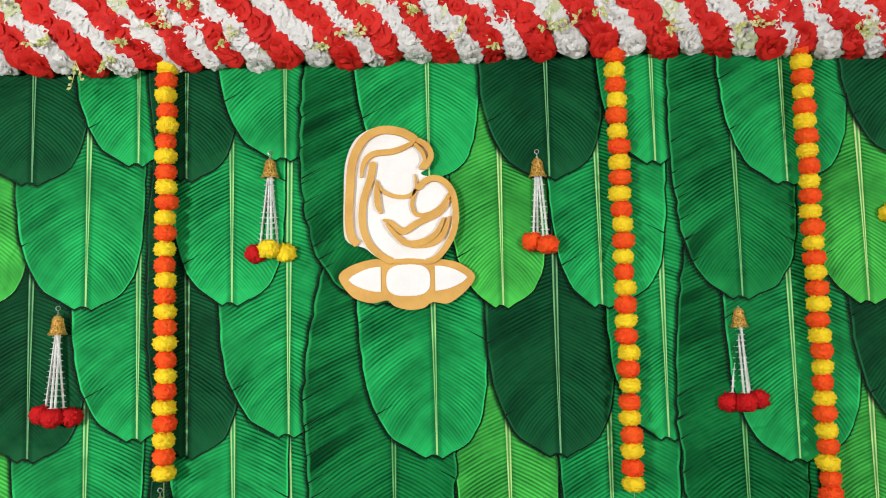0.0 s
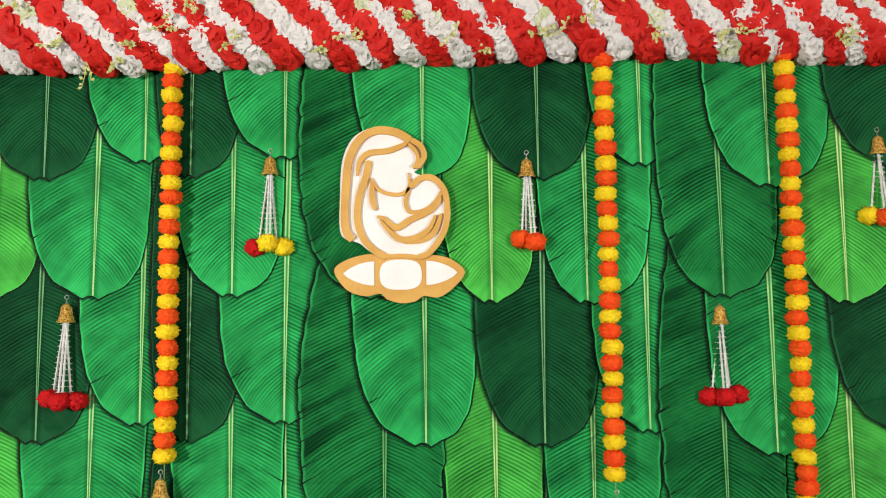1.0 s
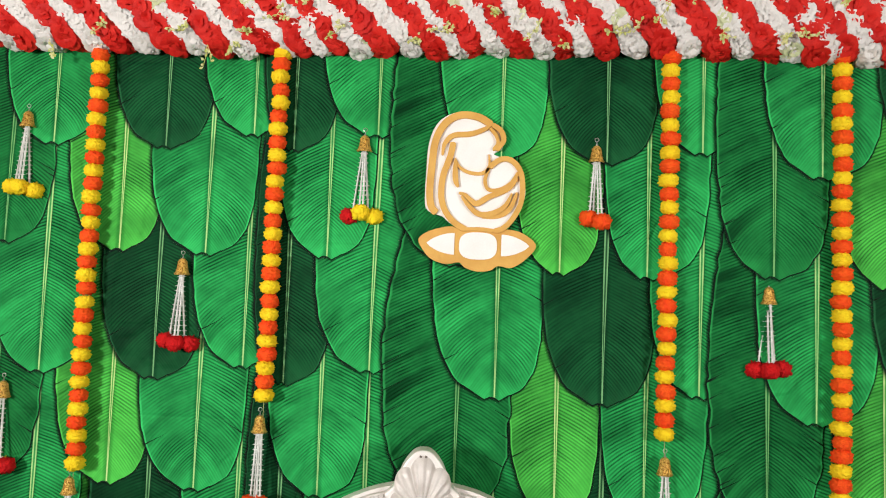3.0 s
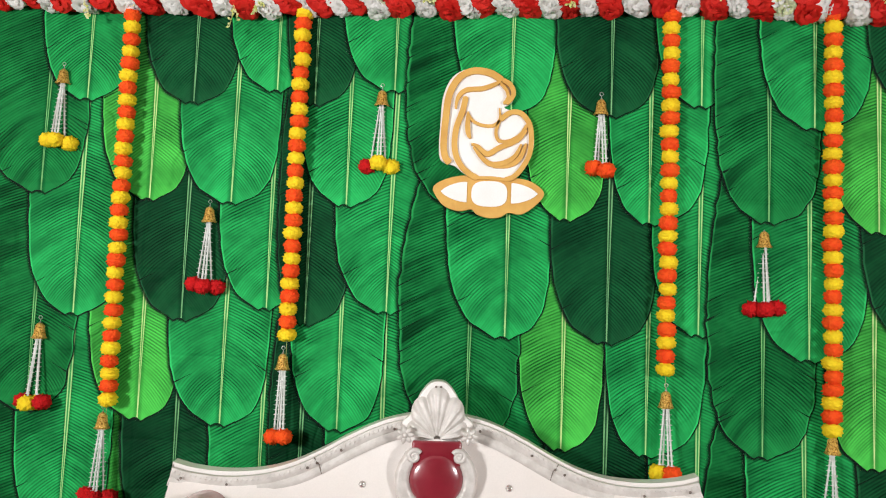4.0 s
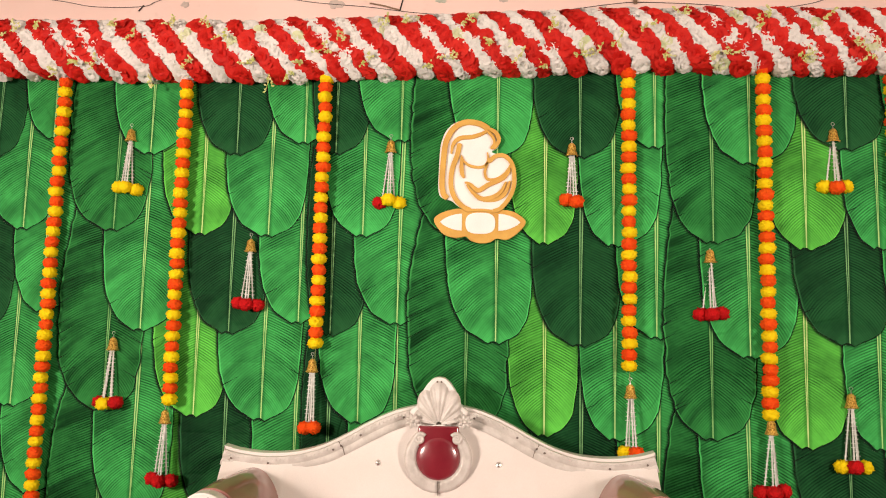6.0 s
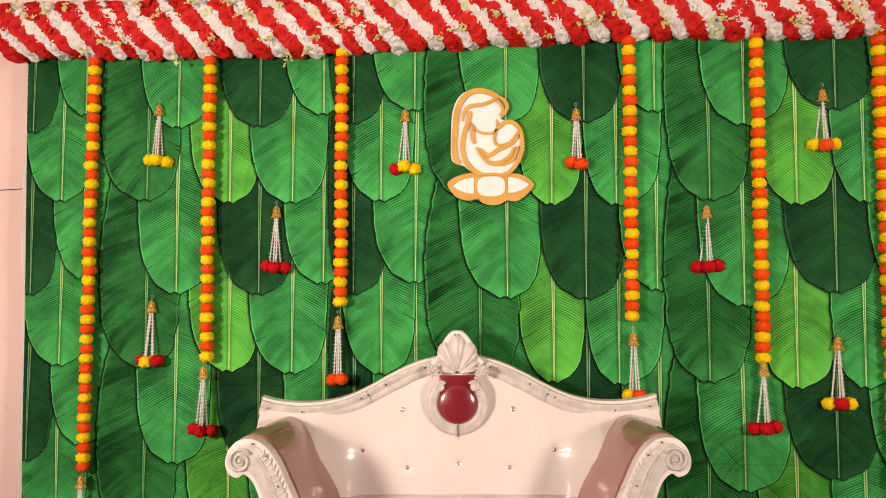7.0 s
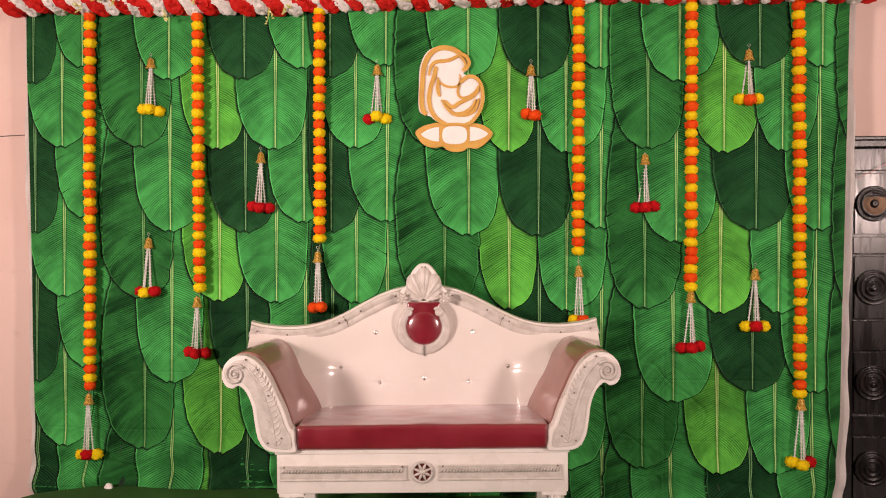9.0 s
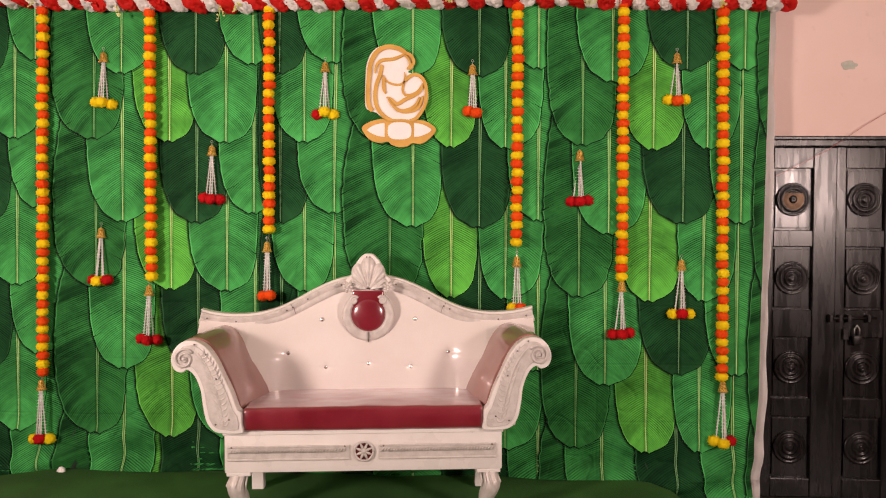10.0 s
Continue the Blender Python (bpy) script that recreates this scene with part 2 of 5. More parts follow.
def piece(name, me, parent=None, label="", loc=None):
    ob = new(name, me)
    if parent is not None:
        ob.parent = parent
    if loc is not None:
        ob.matrix_basis = loc if isinstance(loc, Matrix) else Matrix.Translation(loc)
    if label:
        tagged(ob, label)
    return ob


def shade(ob, degrees=35):
    """Smooth where faces meet gently, sharp elsewhere."""
    me = ob.data
    for p in me.polygons:
        p.use_smooth = True
    me.set_sharp_from_angle(angle=radians(degrees))
    return ob


def box(bm, x0, x1, y0, y1, z0, z1, bevel=0.0, segments=2):
    made = bmesh.ops.create_cube(bm, size=1.0, matrix=Matrix.Translation(((x0 + x1) / 2, (y0 + y1) / 2, (z0 + z1) / 2)) @ Matrix.Diagonal((x1 - x0, y1 - y0, z1 - z0, 1)))
    if bevel:
        edges = list({e for v in made["verts"] for e in v.link_edges})
        bmesh.ops.bevel(bm, geom=edges, offset=bevel, segments=segments, profile=0.5, affect="EDGES")
    return bm


def spline(points, n=8, closed=False):
    """A smooth curve through a few points."""
    pts = [Vector(p) for p in points]
    out, m = [], len(pts)
    for i in range(m if closed else m - 1):
        p0 = pts[(i - 1) % m] if closed or i else pts[0]
        p1, p2 = pts[i], pts[(i + 1) % m]
        p3 = pts[(i + 2) % m] if closed or i + 2 < m else pts[-1]
        for k in range(n):
            t = k / n
            out.append(0.5 * (2 * p1 + (p2 - p0) * t + (2 * p0 - 5 * p1 + 4 * p2 - p3) * t * t + (3 * p1 - p0 - 3 * p2 + p3) * t ** 3))
    if not closed:
        out.append(pts[-1].copy())
    return out


def slab(bm, outline, y0, y1, mat=0, inset=0.0):
    """A board with the outline (x, z), from y0 (front) to y1; inset rounds the front edge off."""
    n = len(outline)
    rings = [(y1, 0.0), (y0, 0.0)] if not inset else [(y1, 0.0), (y0 + inset, 0.0), (y0 + 0.3 * inset, 0.3 * inset), (y0, inset)]
    loops = []
    for y, cut in rings:
        loop = []
        for i, p in enumerate(outline):
            a, b = Vector(outline[i - 1][:2]), Vector(outline[(i + 1) % n][:2])
            d = b - a
            normal = Vector((-d.y, d.x)).normalized() if d.length > 1e-9 else Vector((0, 0))
            q = Vector(p[:2]) + normal * cut
            loop.append(bm.verts.new((q.x, y, q.y)))
        loops.append(loop)
    for a, b in zip(loops, loops[1:]):
        for i in range(n):
            bm.faces.new((a[i], a[(i + 1) % n], b[(i + 1) % n], b[i])).material_index = mat
    bm.faces.new(loops[-1]).material_index = mat
    bm.faces.new(list(reversed(loops[0]))).material_index = mat
    return bm


def counter(outline):
    """The outline turned so that slab's inset goes inwards."""
    area = sum(outline[i - 1][0] * outline[i][1] - outline[i][0] * outline[i - 1][1] for i in range(len(outline)))
    return outline if area > 0 else list(reversed(outline))


def tube(bm, points, radius, sides=6, mat=0):
    """A round bar along points; radius is a number or a function of 0..1."""
    pts, loops = [Vector(p) for p in points], []
    for i, p in enumerate(pts):
        d = (pts[min(i + 1, len(pts) - 1)] - pts[max(i - 1, 0)]).normalized()
        side = d.cross(Vector((0, 1, 0)) if abs(d.y) < 0.9 else Vector((1, 0, 0))).normalized()
        up = d.cross(side)
        r = radius(i / (len(pts) - 1)) if callable(radius) else radius
        loops.append([bm.verts.new(p + r * (math.cos(a) * side + math.sin(a) * up)) for a in (2 * math.pi * k / sides for k in range(sides))])
    for a, b in zip(loops, loops[1:]):
        for k in range(sides):
            bm.faces.new((a[k], a[(k + 1) % sides], b[(k + 1) % sides], b[k])).material_index = mat
    bm.faces.new(loops[0]).material_index = mat
    bm.faces.new(list(reversed(loops[-1]))).material_index = mat
    return bm


def lathe(bm, profile, sides=16, m=None, mat=0):
    """Turns a profile of (radius, height) round the z axis, then moves it by m."""
    m = m or Matrix()
    loops = []
    for r, z in profile:
        loops.append([bm.verts.new(m @ Vector((r * math.cos(2 * math.pi * k / sides), r * math.sin(2 * math.pi * k / sides), z))) for k in range(sides)])
    for a, b in zip(loops, loops[1:]):
        for k in range(sides):
            bm.faces.new((a[k], a[(k + 1) % sides], b[(k + 1) % sides], b[k])).material_index = mat
    bm.faces.new(list(reversed(loops[0]))).material_index = mat
    bm.faces.new(loops[-1]).material_index = mat
    return bm


FACE_FRONT = Matrix.Rotation(radians(90), 4, "X")

# ---- the room ----
FLOOR_Z, WALL_Y, TOP_Z = -0.14, 0.12, 3.1
DOOR = (1.93, 2.80, FLOOR_Z, 1.845)


def structure(name, bm, material, label, category):
    return tagged(part(name, bm, material), label, category, kind="structure")


bm = bmesh.new()
box(bm, -3.6, DOOR[0], WALL_Y, WALL_Y + 0.2, FLOOR_Z, TOP_Z)
box(bm, DOOR[1], 4.2, WALL_Y, WALL_Y + 0.2, FLOOR_Z, TOP_Z)
box(bm, DOOR[0], DOOR[1], WALL_Y, WALL_Y + 0.2, DOOR[3], TOP_Z)
structure("wall_north", bm, PLASTER, "pale pink plastered wall behind the backdrop", "wall")
for name, x0, x1, y0, y1 in (("wall_west", -3.8, -3.6, -7.2, 0.32), ("wall_east", 4.2, 4.4, -7.2, 0.32), ("wall_south", -3.6, 4.2, -7.2, -7.0)):
    structure(name, box(bmesh.new(), x0, x1, y0, y1, FLOOR_Z, TOP_Z), PLASTER, "pale pink plastered wall of the room", "wall")
structure("floor", box(bmesh.new(), -3.8, 4.4, -7.2, 0.32, FLOOR_Z - 0.1, FLOOR_Z), FLOOR, "dark stone floor of the room", "floor")
structure("ceiling", box(bmesh.new(), -3.8, 4.4, -7.2, 0.32, TOP_Z, TOP_Z + 0.1), CEILING, "plain whitewashed ceiling", "ceiling")


def stage():
    """Low platform under a green carpet that drapes over its rounded edge."""
    line = [(1.0, 0.005), (1.22, -0.01), (1.35, -0.06), (1.43, -0.18), (1.47, -0.4), (1.48, -1.7), (-2.36, -1.7), (-2.36, -0.5), (-2.16, -0.16), (-1.88, 0.005)]
    pts = []
    for i, p in enumerate(line):
        q = line[(i + 1) % len(line)]
        n = max(1, int((Vector(q) - Vector(p)).length / 0.09))
        pts += [Vector(p).lerp(Vector(q), k / n) for k in range(n)]
    mid = Vector((-0.3, -0.7))
    bm = bmesh.new()
    loops = []
    for grow, z in ((0.05, FLOOR_Z), (0.035, -0.09), (0.018, -0.03), (0.0, -0.006), (-0.03, 0.0)):
        loop = []
        for i, p in enumerate(pts):
            d = (p - mid).normalized()
            fold = 0.008 * math.sin(i * 1.3) * (grow > 0.01)
            q = p + d * (grow + fold)
            loop.append(bm.verts.new((q.x, min(q.y, 0.03), z + 0.003 * noise.noise(Vector((q.x * 4, q.y * 4, 0))))))
        loops.append(loop)
    n = len(pts)
    for a, b in zip(loops, loops[1:]):
        for i in range(n):
            bm.faces.new((a[i], a[(i + 1) % n], b[(i + 1) % n], b[i]))
    bm.faces.new(loops[-1])
    bm.faces.new(list(reversed(loops[0])))
    return structure("stage", bm, CARPET, "low stage covered with a dark green carpet", "stage")


stage()

# ---- the backdrop of printed banana leaves ----


def sway(x, z):
    """Gentle folds of the hanging cloth, fuller at its foot."""
    foot = max(0.0, 0.32 - z) / 0.32
    y = 0.004 * math.sin(5.1 * x + 0.6) + 0.003 * math.sin(9.3 * x + 1.2 * z) + 0.0025 * math.sin(4.4 * z + 2.0 * x)
    return y - foot ** 1.3 * (0.034 + 0.024 * math.sin(30 * z + 3.5 * math.sin(1.7 * x + 0.5) + 1.5 * math.sin(5.3 * x)) + 0.008 * math.sin(9 * x))


def right_edge(z):
    return min(1.917 + 0.0155 * z, 1.886 + 0.084 * z) + 0.003 * math.sin(7 * z + 1)


def left_edge(z):
    return -2.276 - 0.0143 * z + 0.004 * math.sin(6 * z)


backdrop = tagged(new("backdrop_cloth"), "green backdrop cloth printed with overlapping banana leaves", "backdrop cloth")


def cloth_sheet():
    bm = bmesh.new()
    rows = []
    nx, nz = 64, 100
    for k in range(nz + 1):
        row = []
        for i in range(nx + 1):
            u = i / nx
            low = -0.135 if u > 0.86 or u < 0.12 else 0.004
            z = low + (2.72 - low) * k / nz
            x = left_edge(z) + (right_edge(z) - left_edge(z)) * u
            row.append(bm.verts.new((x, sway(x, z) + 0.002, z)))
        rows.append(row)
    for a, b in zip(rows, rows[1:]):
        for i in range(nx):
            bm.faces.new((a[i], a[i + 1], b[i + 1], b[i]))
    bmesh.ops.solidify(bm, geom=bm.faces[:], thickness=0.0015)
    return part("sheet", bm, CLOTH, backdrop, smooth=True)


def hem(name, edge, w0, w1, low, label):
    """White unprinted border of the cloth, a little wavy."""
    bm = bmesh.new()
    rows = []
    for k in range(61):
        z = low + (2.7 - low) * k / 60
        x = edge(z)
        wide = w0 + 0.006 * math.sin(5 * z) + 0.004 * math.sin(17 * z)
        row = [bm.verts.new((x + w1 * j * wide, 0.005 * math.sin(2.2 * j + 6 * z) * j / 3 + sway(x, z), z)) for j in (0, 0.33, 0.67, 1)]
        rows.append(row)
    for a, b in zip(rows, rows[1:]):
        for i in range(3):
            bm.faces.new((a[i], a[i + 1], b[i + 1], b[i]))
    bmesh.ops.solidify(bm, geom=bm.faces[:], thickness=0.002)
    return shade(part(name, bm, SELVAGE, backdrop, label), 40)


cloth_sheet()
hem("selvage", right_edge, 0.050, 1, -0.135, "white unprinted border")
hem("selvage", left_edge, 0.020, -1, -0.135, "white unprinted border")


def leaf(x0, tip, wl, wr, kind, depth, rng):
    """One printed leaf, hanging with its tip down: its midrib at x0, its tip at that height."""
    long = 0.98
    bend = rng.uniform(-0.012, 0.012)
    ragged = 0.011 if kind == "torn" else 0.005
    phase = rng.uniform(0, 50)
    bm = bmesh.new()
    metric, margin = bm.loops.layers.uv.new("metric"), bm.loops.layers.uv.new("margin")
    across = (-1.0, -0.93, -0.62, -0.3, 0.0, 0.3, 0.62, 0.93, 1.0)
    levels = [0.0, 0.004, 0.010, 0.018, 0.028, 0.041, 0.057, 0.077] + [0.1 + 0.0275 * k for k in range(33)]

    def width(s, right):
        w = wr * (1 - math.exp(-(s + 0.032) / 0.080)) if right else wl * (1 - math.exp(-(s + 0.030) / 0.112))
        w *= 1 - 0.3 * max(0.0, (s - 0.5) / 0.48) ** 2
        return w + ragged * noise.noise(Vector((s * 22 + phase, 3.0 * right, phase)))

    rows = []
    for s in levels:
        row = []
        for a in across:
            notch = 0.012 * max(0.0, 1 - s / 0.04) * math.exp(-(a / 0.35) ** 2) - 0.006 * max(0.0, 1 - s / 0.03) * math.sin(6 * a)
            dx, z = a * width(s, a > 0), tip + s + notch + 0.020 * a * a * max(0.0, 1 - s / 0.06)
            x = x0 + bend * (s / long) ** 2 + dx
            row.append((bm.verts.new((x, sway(x, z) - depth, z)), dx, s, a))
        rows.append(row)
    for p, q in zip(rows, rows[1:]):
        for i in range(len(across) - 1):
            corner = (p[i], p[i + 1], q[i + 1], q[i])
            f = bm.faces.new([c[0] for c in corner])
            f.smooth = True
            for l, c in zip(f.loops, corner):
                l[metric].uv, l[margin].uv = (c[1], c[2]), (c[3], c[2])
    # the printed outline and its painted shadow: down the left margin, round the tip and up the right margin
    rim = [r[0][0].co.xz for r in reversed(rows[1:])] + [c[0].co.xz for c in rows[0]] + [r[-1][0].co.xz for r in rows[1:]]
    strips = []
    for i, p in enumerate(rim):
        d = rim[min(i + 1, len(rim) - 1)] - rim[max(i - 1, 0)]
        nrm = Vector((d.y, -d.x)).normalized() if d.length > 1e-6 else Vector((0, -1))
        # the painted shadow reaches furthest on the left
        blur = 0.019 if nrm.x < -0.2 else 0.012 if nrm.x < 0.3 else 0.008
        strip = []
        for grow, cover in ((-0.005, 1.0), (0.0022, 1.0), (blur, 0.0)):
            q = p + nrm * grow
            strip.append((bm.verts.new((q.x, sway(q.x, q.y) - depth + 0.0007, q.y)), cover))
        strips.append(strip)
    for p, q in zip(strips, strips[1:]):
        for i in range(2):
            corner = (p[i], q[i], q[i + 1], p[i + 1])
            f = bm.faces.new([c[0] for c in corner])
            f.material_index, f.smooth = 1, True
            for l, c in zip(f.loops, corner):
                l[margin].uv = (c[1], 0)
    tears = [(rng.uniform(0.12, 0.2), -1), (rng.uniform(0.3, 0.5), -1), (rng.uniform(0.2, 0.45), 1)]
    if kind == "torn":
        tears += [(0.10 + 0.075 * k + rng.uniform(-0.025, 0.025), -1) for k in range(7)] + [(0.16 + 0.12 * k + rng.uniform(-0.03, 0.03), 1) for k in range(3)]
    for s, way in () if tip < 0.5 else tears:
        w = width(s, way > 0)
        run = rng.uniform(0.03, 0.085)
        ends = [(way * w, s - 0.0025), (way * w, s + 0.0025), (way * (w - run), s + 0.55 * run)]
        vs = []
        for dx, h in ends:
            x, z = x0 + dx, tip + h
            vs.append(bm.verts.new((x, sway(x, z) - depth - 0.0005, z)))
        f = bm.faces.new(vs)
        f.material_index = 1
        for l in f.loops:
            l[margin].uv = (1, 0)
    low = 0.003 if -1.8 < x0 < 1.15 else -0.13
    cuts = [((right_edge(1.2), 0, 1.2), (1, 0, -0.0155)), ((1.886, 0, 0), (1, 0, -0.084)), ((left_edge(1.2), 0, 1.2), (-1, 0, -0.0143)), ((0, 0, low), (0, 0, -1)), ((0, 0, 2.72), (0, 0, 1))]
    for co, no in cuts:
        bmesh.ops.bisect_plane(bm, geom=bm.verts[:] + bm.edges[:] + bm.faces[:], plane_co=co, plane_no=no, clear_outer=True)
    if not bm.faces:
        bm.free()
        return None
    me = bpy.data.meshes.new("leaf")
    bm.to_mesh(me)
    bm.free()
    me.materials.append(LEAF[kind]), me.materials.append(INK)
    return piece("leaf", me, backdrop)


# columns: midrib, first tip height, left and right half width, colour
COLUMNS = [
    (-2.27, 2.16, 0.10, 0.13, "dark"), (-2.11, 1.815, 0.20, 0.16, "mid"), (-1.99, 2.24, 0.17, 0.16, "mid"),
    (-1.66, 1.81, 0.25, 0.16, "torn"), (-1.51, 2.166, 0.20, 0.17, "mid"), (-1.245, 1.795, 0.21, 0.15, "bright"), (-1.10, 2.162, 0.21, 0.17, "dark"), (-0.935, 1.79, 0.22, 0.17, "mid"), (-0.785, 2.212, 0.20, 0.12, "mid"),
    (-0.64, 2.162, 0.12, 0.16, "dark"), (-0.505, 1.792, 0.19, 0.16, "mid"), (-0.345, 2.216, 0.21, 0.15, "mid"),
    (-0.045, 1.78, 0.26, 0.18, "torn"), (0.08, 2.145, 0.225, 0.155, "mid"), (0.288, 1.765, 0.16, 0.14, "bright"), (0.436, 2.142, 0.21, 0.17, "dark"), (0.578, 1.76, 0.15, 0.20, "mid"), (0.75, 2.18, 0.17, 0.15, "mid"),
    (0.985, 1.775, 0.19, 0.18, "torn"), (1.14, 2.11, 0.20, 0.20, "mid"), (1.36, 1.752, 0.17, 0.17, "bright"), (1.53, 2.17, 0.22, 0.17, "dark"), (1.64, 1.757, 0.14, 0.17, "mid"), (1.83, 2.17, 0.17, 0.14, "mid"), (2.02, 1.77, 0.13, 0.1, "torn"),
]


def hang_leaves():
    rng = random.Random(4)
    plan = []
    for x, tip, wl, wr, kind in COLUMNS:
        for k in range(-1, 5):
            z = tip - k * 0.806
            if z < 2.70 and z > -0.92:
                drift = -0.012 * k if x > 0.9 else 0.004 * k
                # the higher rows lie over the lower ones, and in a row each leaf over the one to its left
                row = (2.2 if tip > 2.0 or kind == "torn" else 1.78) - k * 0.806
                plan.append((row + 0.02 * x, z, x + drift, wl, wr, kind))
    plan.sort(key=lambda p: p[0])
    stack = []
    for _, z, x, wl, wr, kind in plan:
        level = 0
        for z2, x2, wl2, wr2, level2 in stack:
            if x - wl < x2 + wr2 and x2 - wl2 < x + wr and z < z2 + 0.98:
                level = max(level, level2 + 1)
        stack.append((z, x, wl, wr, level))
        leaf(x, z, wl, wr, kind, 0.003 + 0.0013 * level, rng)


hang_leaves()

# ---- flowers: ropes of marigolds ----


def fluffy(radius, flat, seed, frill=0.16, name="flower"):
    """A cushion of fine frilled petals, flattened along z."""
    bm = bmesh.new()
    bmesh.ops.create_icosphere(bm, subdivisions=4, radius=1.0)
    off = Vector((seed * 7.3, seed * 3.1, 0))
    for v in bm.verts:
        d = v.co.normalized()
        square = (d.x * d.x + d.y * d.y) ** 1.25 + abs(d.z) ** 2.5
        k = square ** (-1 / 2.5)
        fine = abs(noise.noise(d * 9 + off)) * 1.7 + 0.25 * noise.noise(d * 21 + off) - 0.3
        k *= 1 + frill * fine + 0.05 * noise.noise(d * 2.1 + off)
        v.co = Vector((d.x * radius * k, d.y * radius * k, d.z * radius * flat * k))
    me = bpy.data.meshes.new(name)
    bm.to_mesh(me)
    bm.free()
    for p in me.polygons:
        p.use_smooth = True
    return me


def coloured(me, material):
    m = me.copy()
    m.materials.clear()
    m.materials.append(material)
    return m


BALLS = [fluffy(0.0292, 0.77, k, 0.28) for k in range(4)]
Y_BALLS, O_BALLS = [coloured(b, YELLOW) for b in BALLS], [coloured(b, ORANGE) for b in BALLS]
POMS = [fluffy(0.029, 0.86, 5 + k, 0.32, "pompom") for k in range(2)]
POM = {c: [coloured(p, m) for p in POMS] for c, m in (("r", CRIMSON), ("o", ORANGE), ("y", YELLOW))}


def marigold_rope(x, top, low, lean, colours):
    """Marigolds on a thread, from the highest flower to the lowest; colours gives them in order."""
    rng = random.Random(int(1000 * (x + 5)))
    rope = tagged(new("marigold_garland"), "garland of alternating orange and yellow artificial marigolds hanging on the backdrop", "garland", "marigold garlands")
    rope.matrix_basis = pose(x, -0.058, top)
    n = len(colours)
    pitch = (top - low) / (n - 1)
    part("thread", tube(bmesh.new(), [(0, 0, 0.12), (0, 0, 0), (lean * 0.5, 0, (low - top) * 0.5), (lean, 0, low - top - 0.075)], 0.0012, 5), THREAD, rope)
    for k in range(-1, n):
        c = colours[k] if k >= 0 else colours[1]
        size = rng.uniform(0.93, 1.06)
        m = Matrix.Translation((lean * k / n + rng.uniform(-0.003, 0.003), rng.uniform(-0.003, 0.003), -k * pitch + rng.uniform(-0.002, 0.002))) @ Matrix.Rotation(rng.uniform(0, 6.28), 4, "Z") @ Matrix.Rotation(rng.uniform(-0.14, 0.14), 4, "X") @ Matrix.Rotation(rng.uniform(-0.10, 0.10), 4, "Y") @ Matrix.Diagonal((size, size, rng.uniform(0.95, 1.10), 1))
        piece("flower", rng.choice(Y_BALLS if c == "y" else O_BALLS), rope, loc=m)
    return rope


ROPES = [
    (-1.927, 2.500, 0.539, -0.009, "oy" * 21 + "o"), (-1.337, 2.482, 1.069, 0.004, "oy" * 16), (-0.688, 2.460, 1.327, 0.0, "oy" * 13),
    (0.637, 2.463, 1.262, 0.002, "yo" * 13 + "y"), (1.192, 2.474, 1.085, 0.001, "yo" * 14 + "oyoy"), (1.706, 2.468, 0.561, 0.018, "oy" * 14 + "y" + "oy" * 7),
]
for row in ROPES:
    marigold_rope(*row)

# ---- bell tassels ----


def bell_mesh():
    bm = bmesh.new()
    lathe(bm, [(0.001, 0.064), (0.007, 0.063), (0.014, 0.057), (0.0175, 0.046), (0.0190, 0.030), (0.0225, 0.014), (0.0300, 0.002), (0.0285, -0.003), (0.021, 0.002), (0.016, 0.02), (0.001, 0.03)], 18)
    for k in range(18):
        for way in (-1, 1):
            pts = []
            for j in range(7):
                h = 0.010 + 0.042 * j / 6
                r = 0.0252 - 0.0088 * (j / 6) ** 0.55
                a = 2 * math.pi * k / 18 * 1 + way * 0.16 * j
                pts.append((r * math.cos(a), r * math.sin(a), h))
            if k % 2 == 0:
                tube(bm, pts, 0.0015, 4)
    ring = [(0.0298 * math.cos(a), 0.0298 * math.sin(a), 0.001) for a in (2 * math.pi * j / 24 for j in range(25))]
    tube(bm, ring, 0.0022, 5)
    return bm


def bud_string(bm, a, b, rng):
    """A string of pointed white buds from a down to b."""
    a, b = Vector(a), Vector(b)
    n = max(3, round((a - b).length / 0.0165))
    tube(bm, [a, b], 0.0034, 5)
    d = (b - a) / n
    for k in range(n):
        at = a + d * (k + 0.5)
        for j in range(4):
            w = j * math.pi / 2 + rng.uniform(0, 1.2)
            out = Vector((math.cos(w), math.sin(w), 0))
            tube(bm, [at - d * 0.35, at + out * 0.003, at - d * 0.05 + out * 0.0095], lambda t: 0.0032 * (1 - 0.85 * t), 4)


def small(bm, k, top):
    """Shrinks a mesh about a point on its axis."""
    for v in bm.verts:
        v.co = Vector((v.co.x * k, v.co.y * k, top + (v.co.z - top) * k))
    return bm


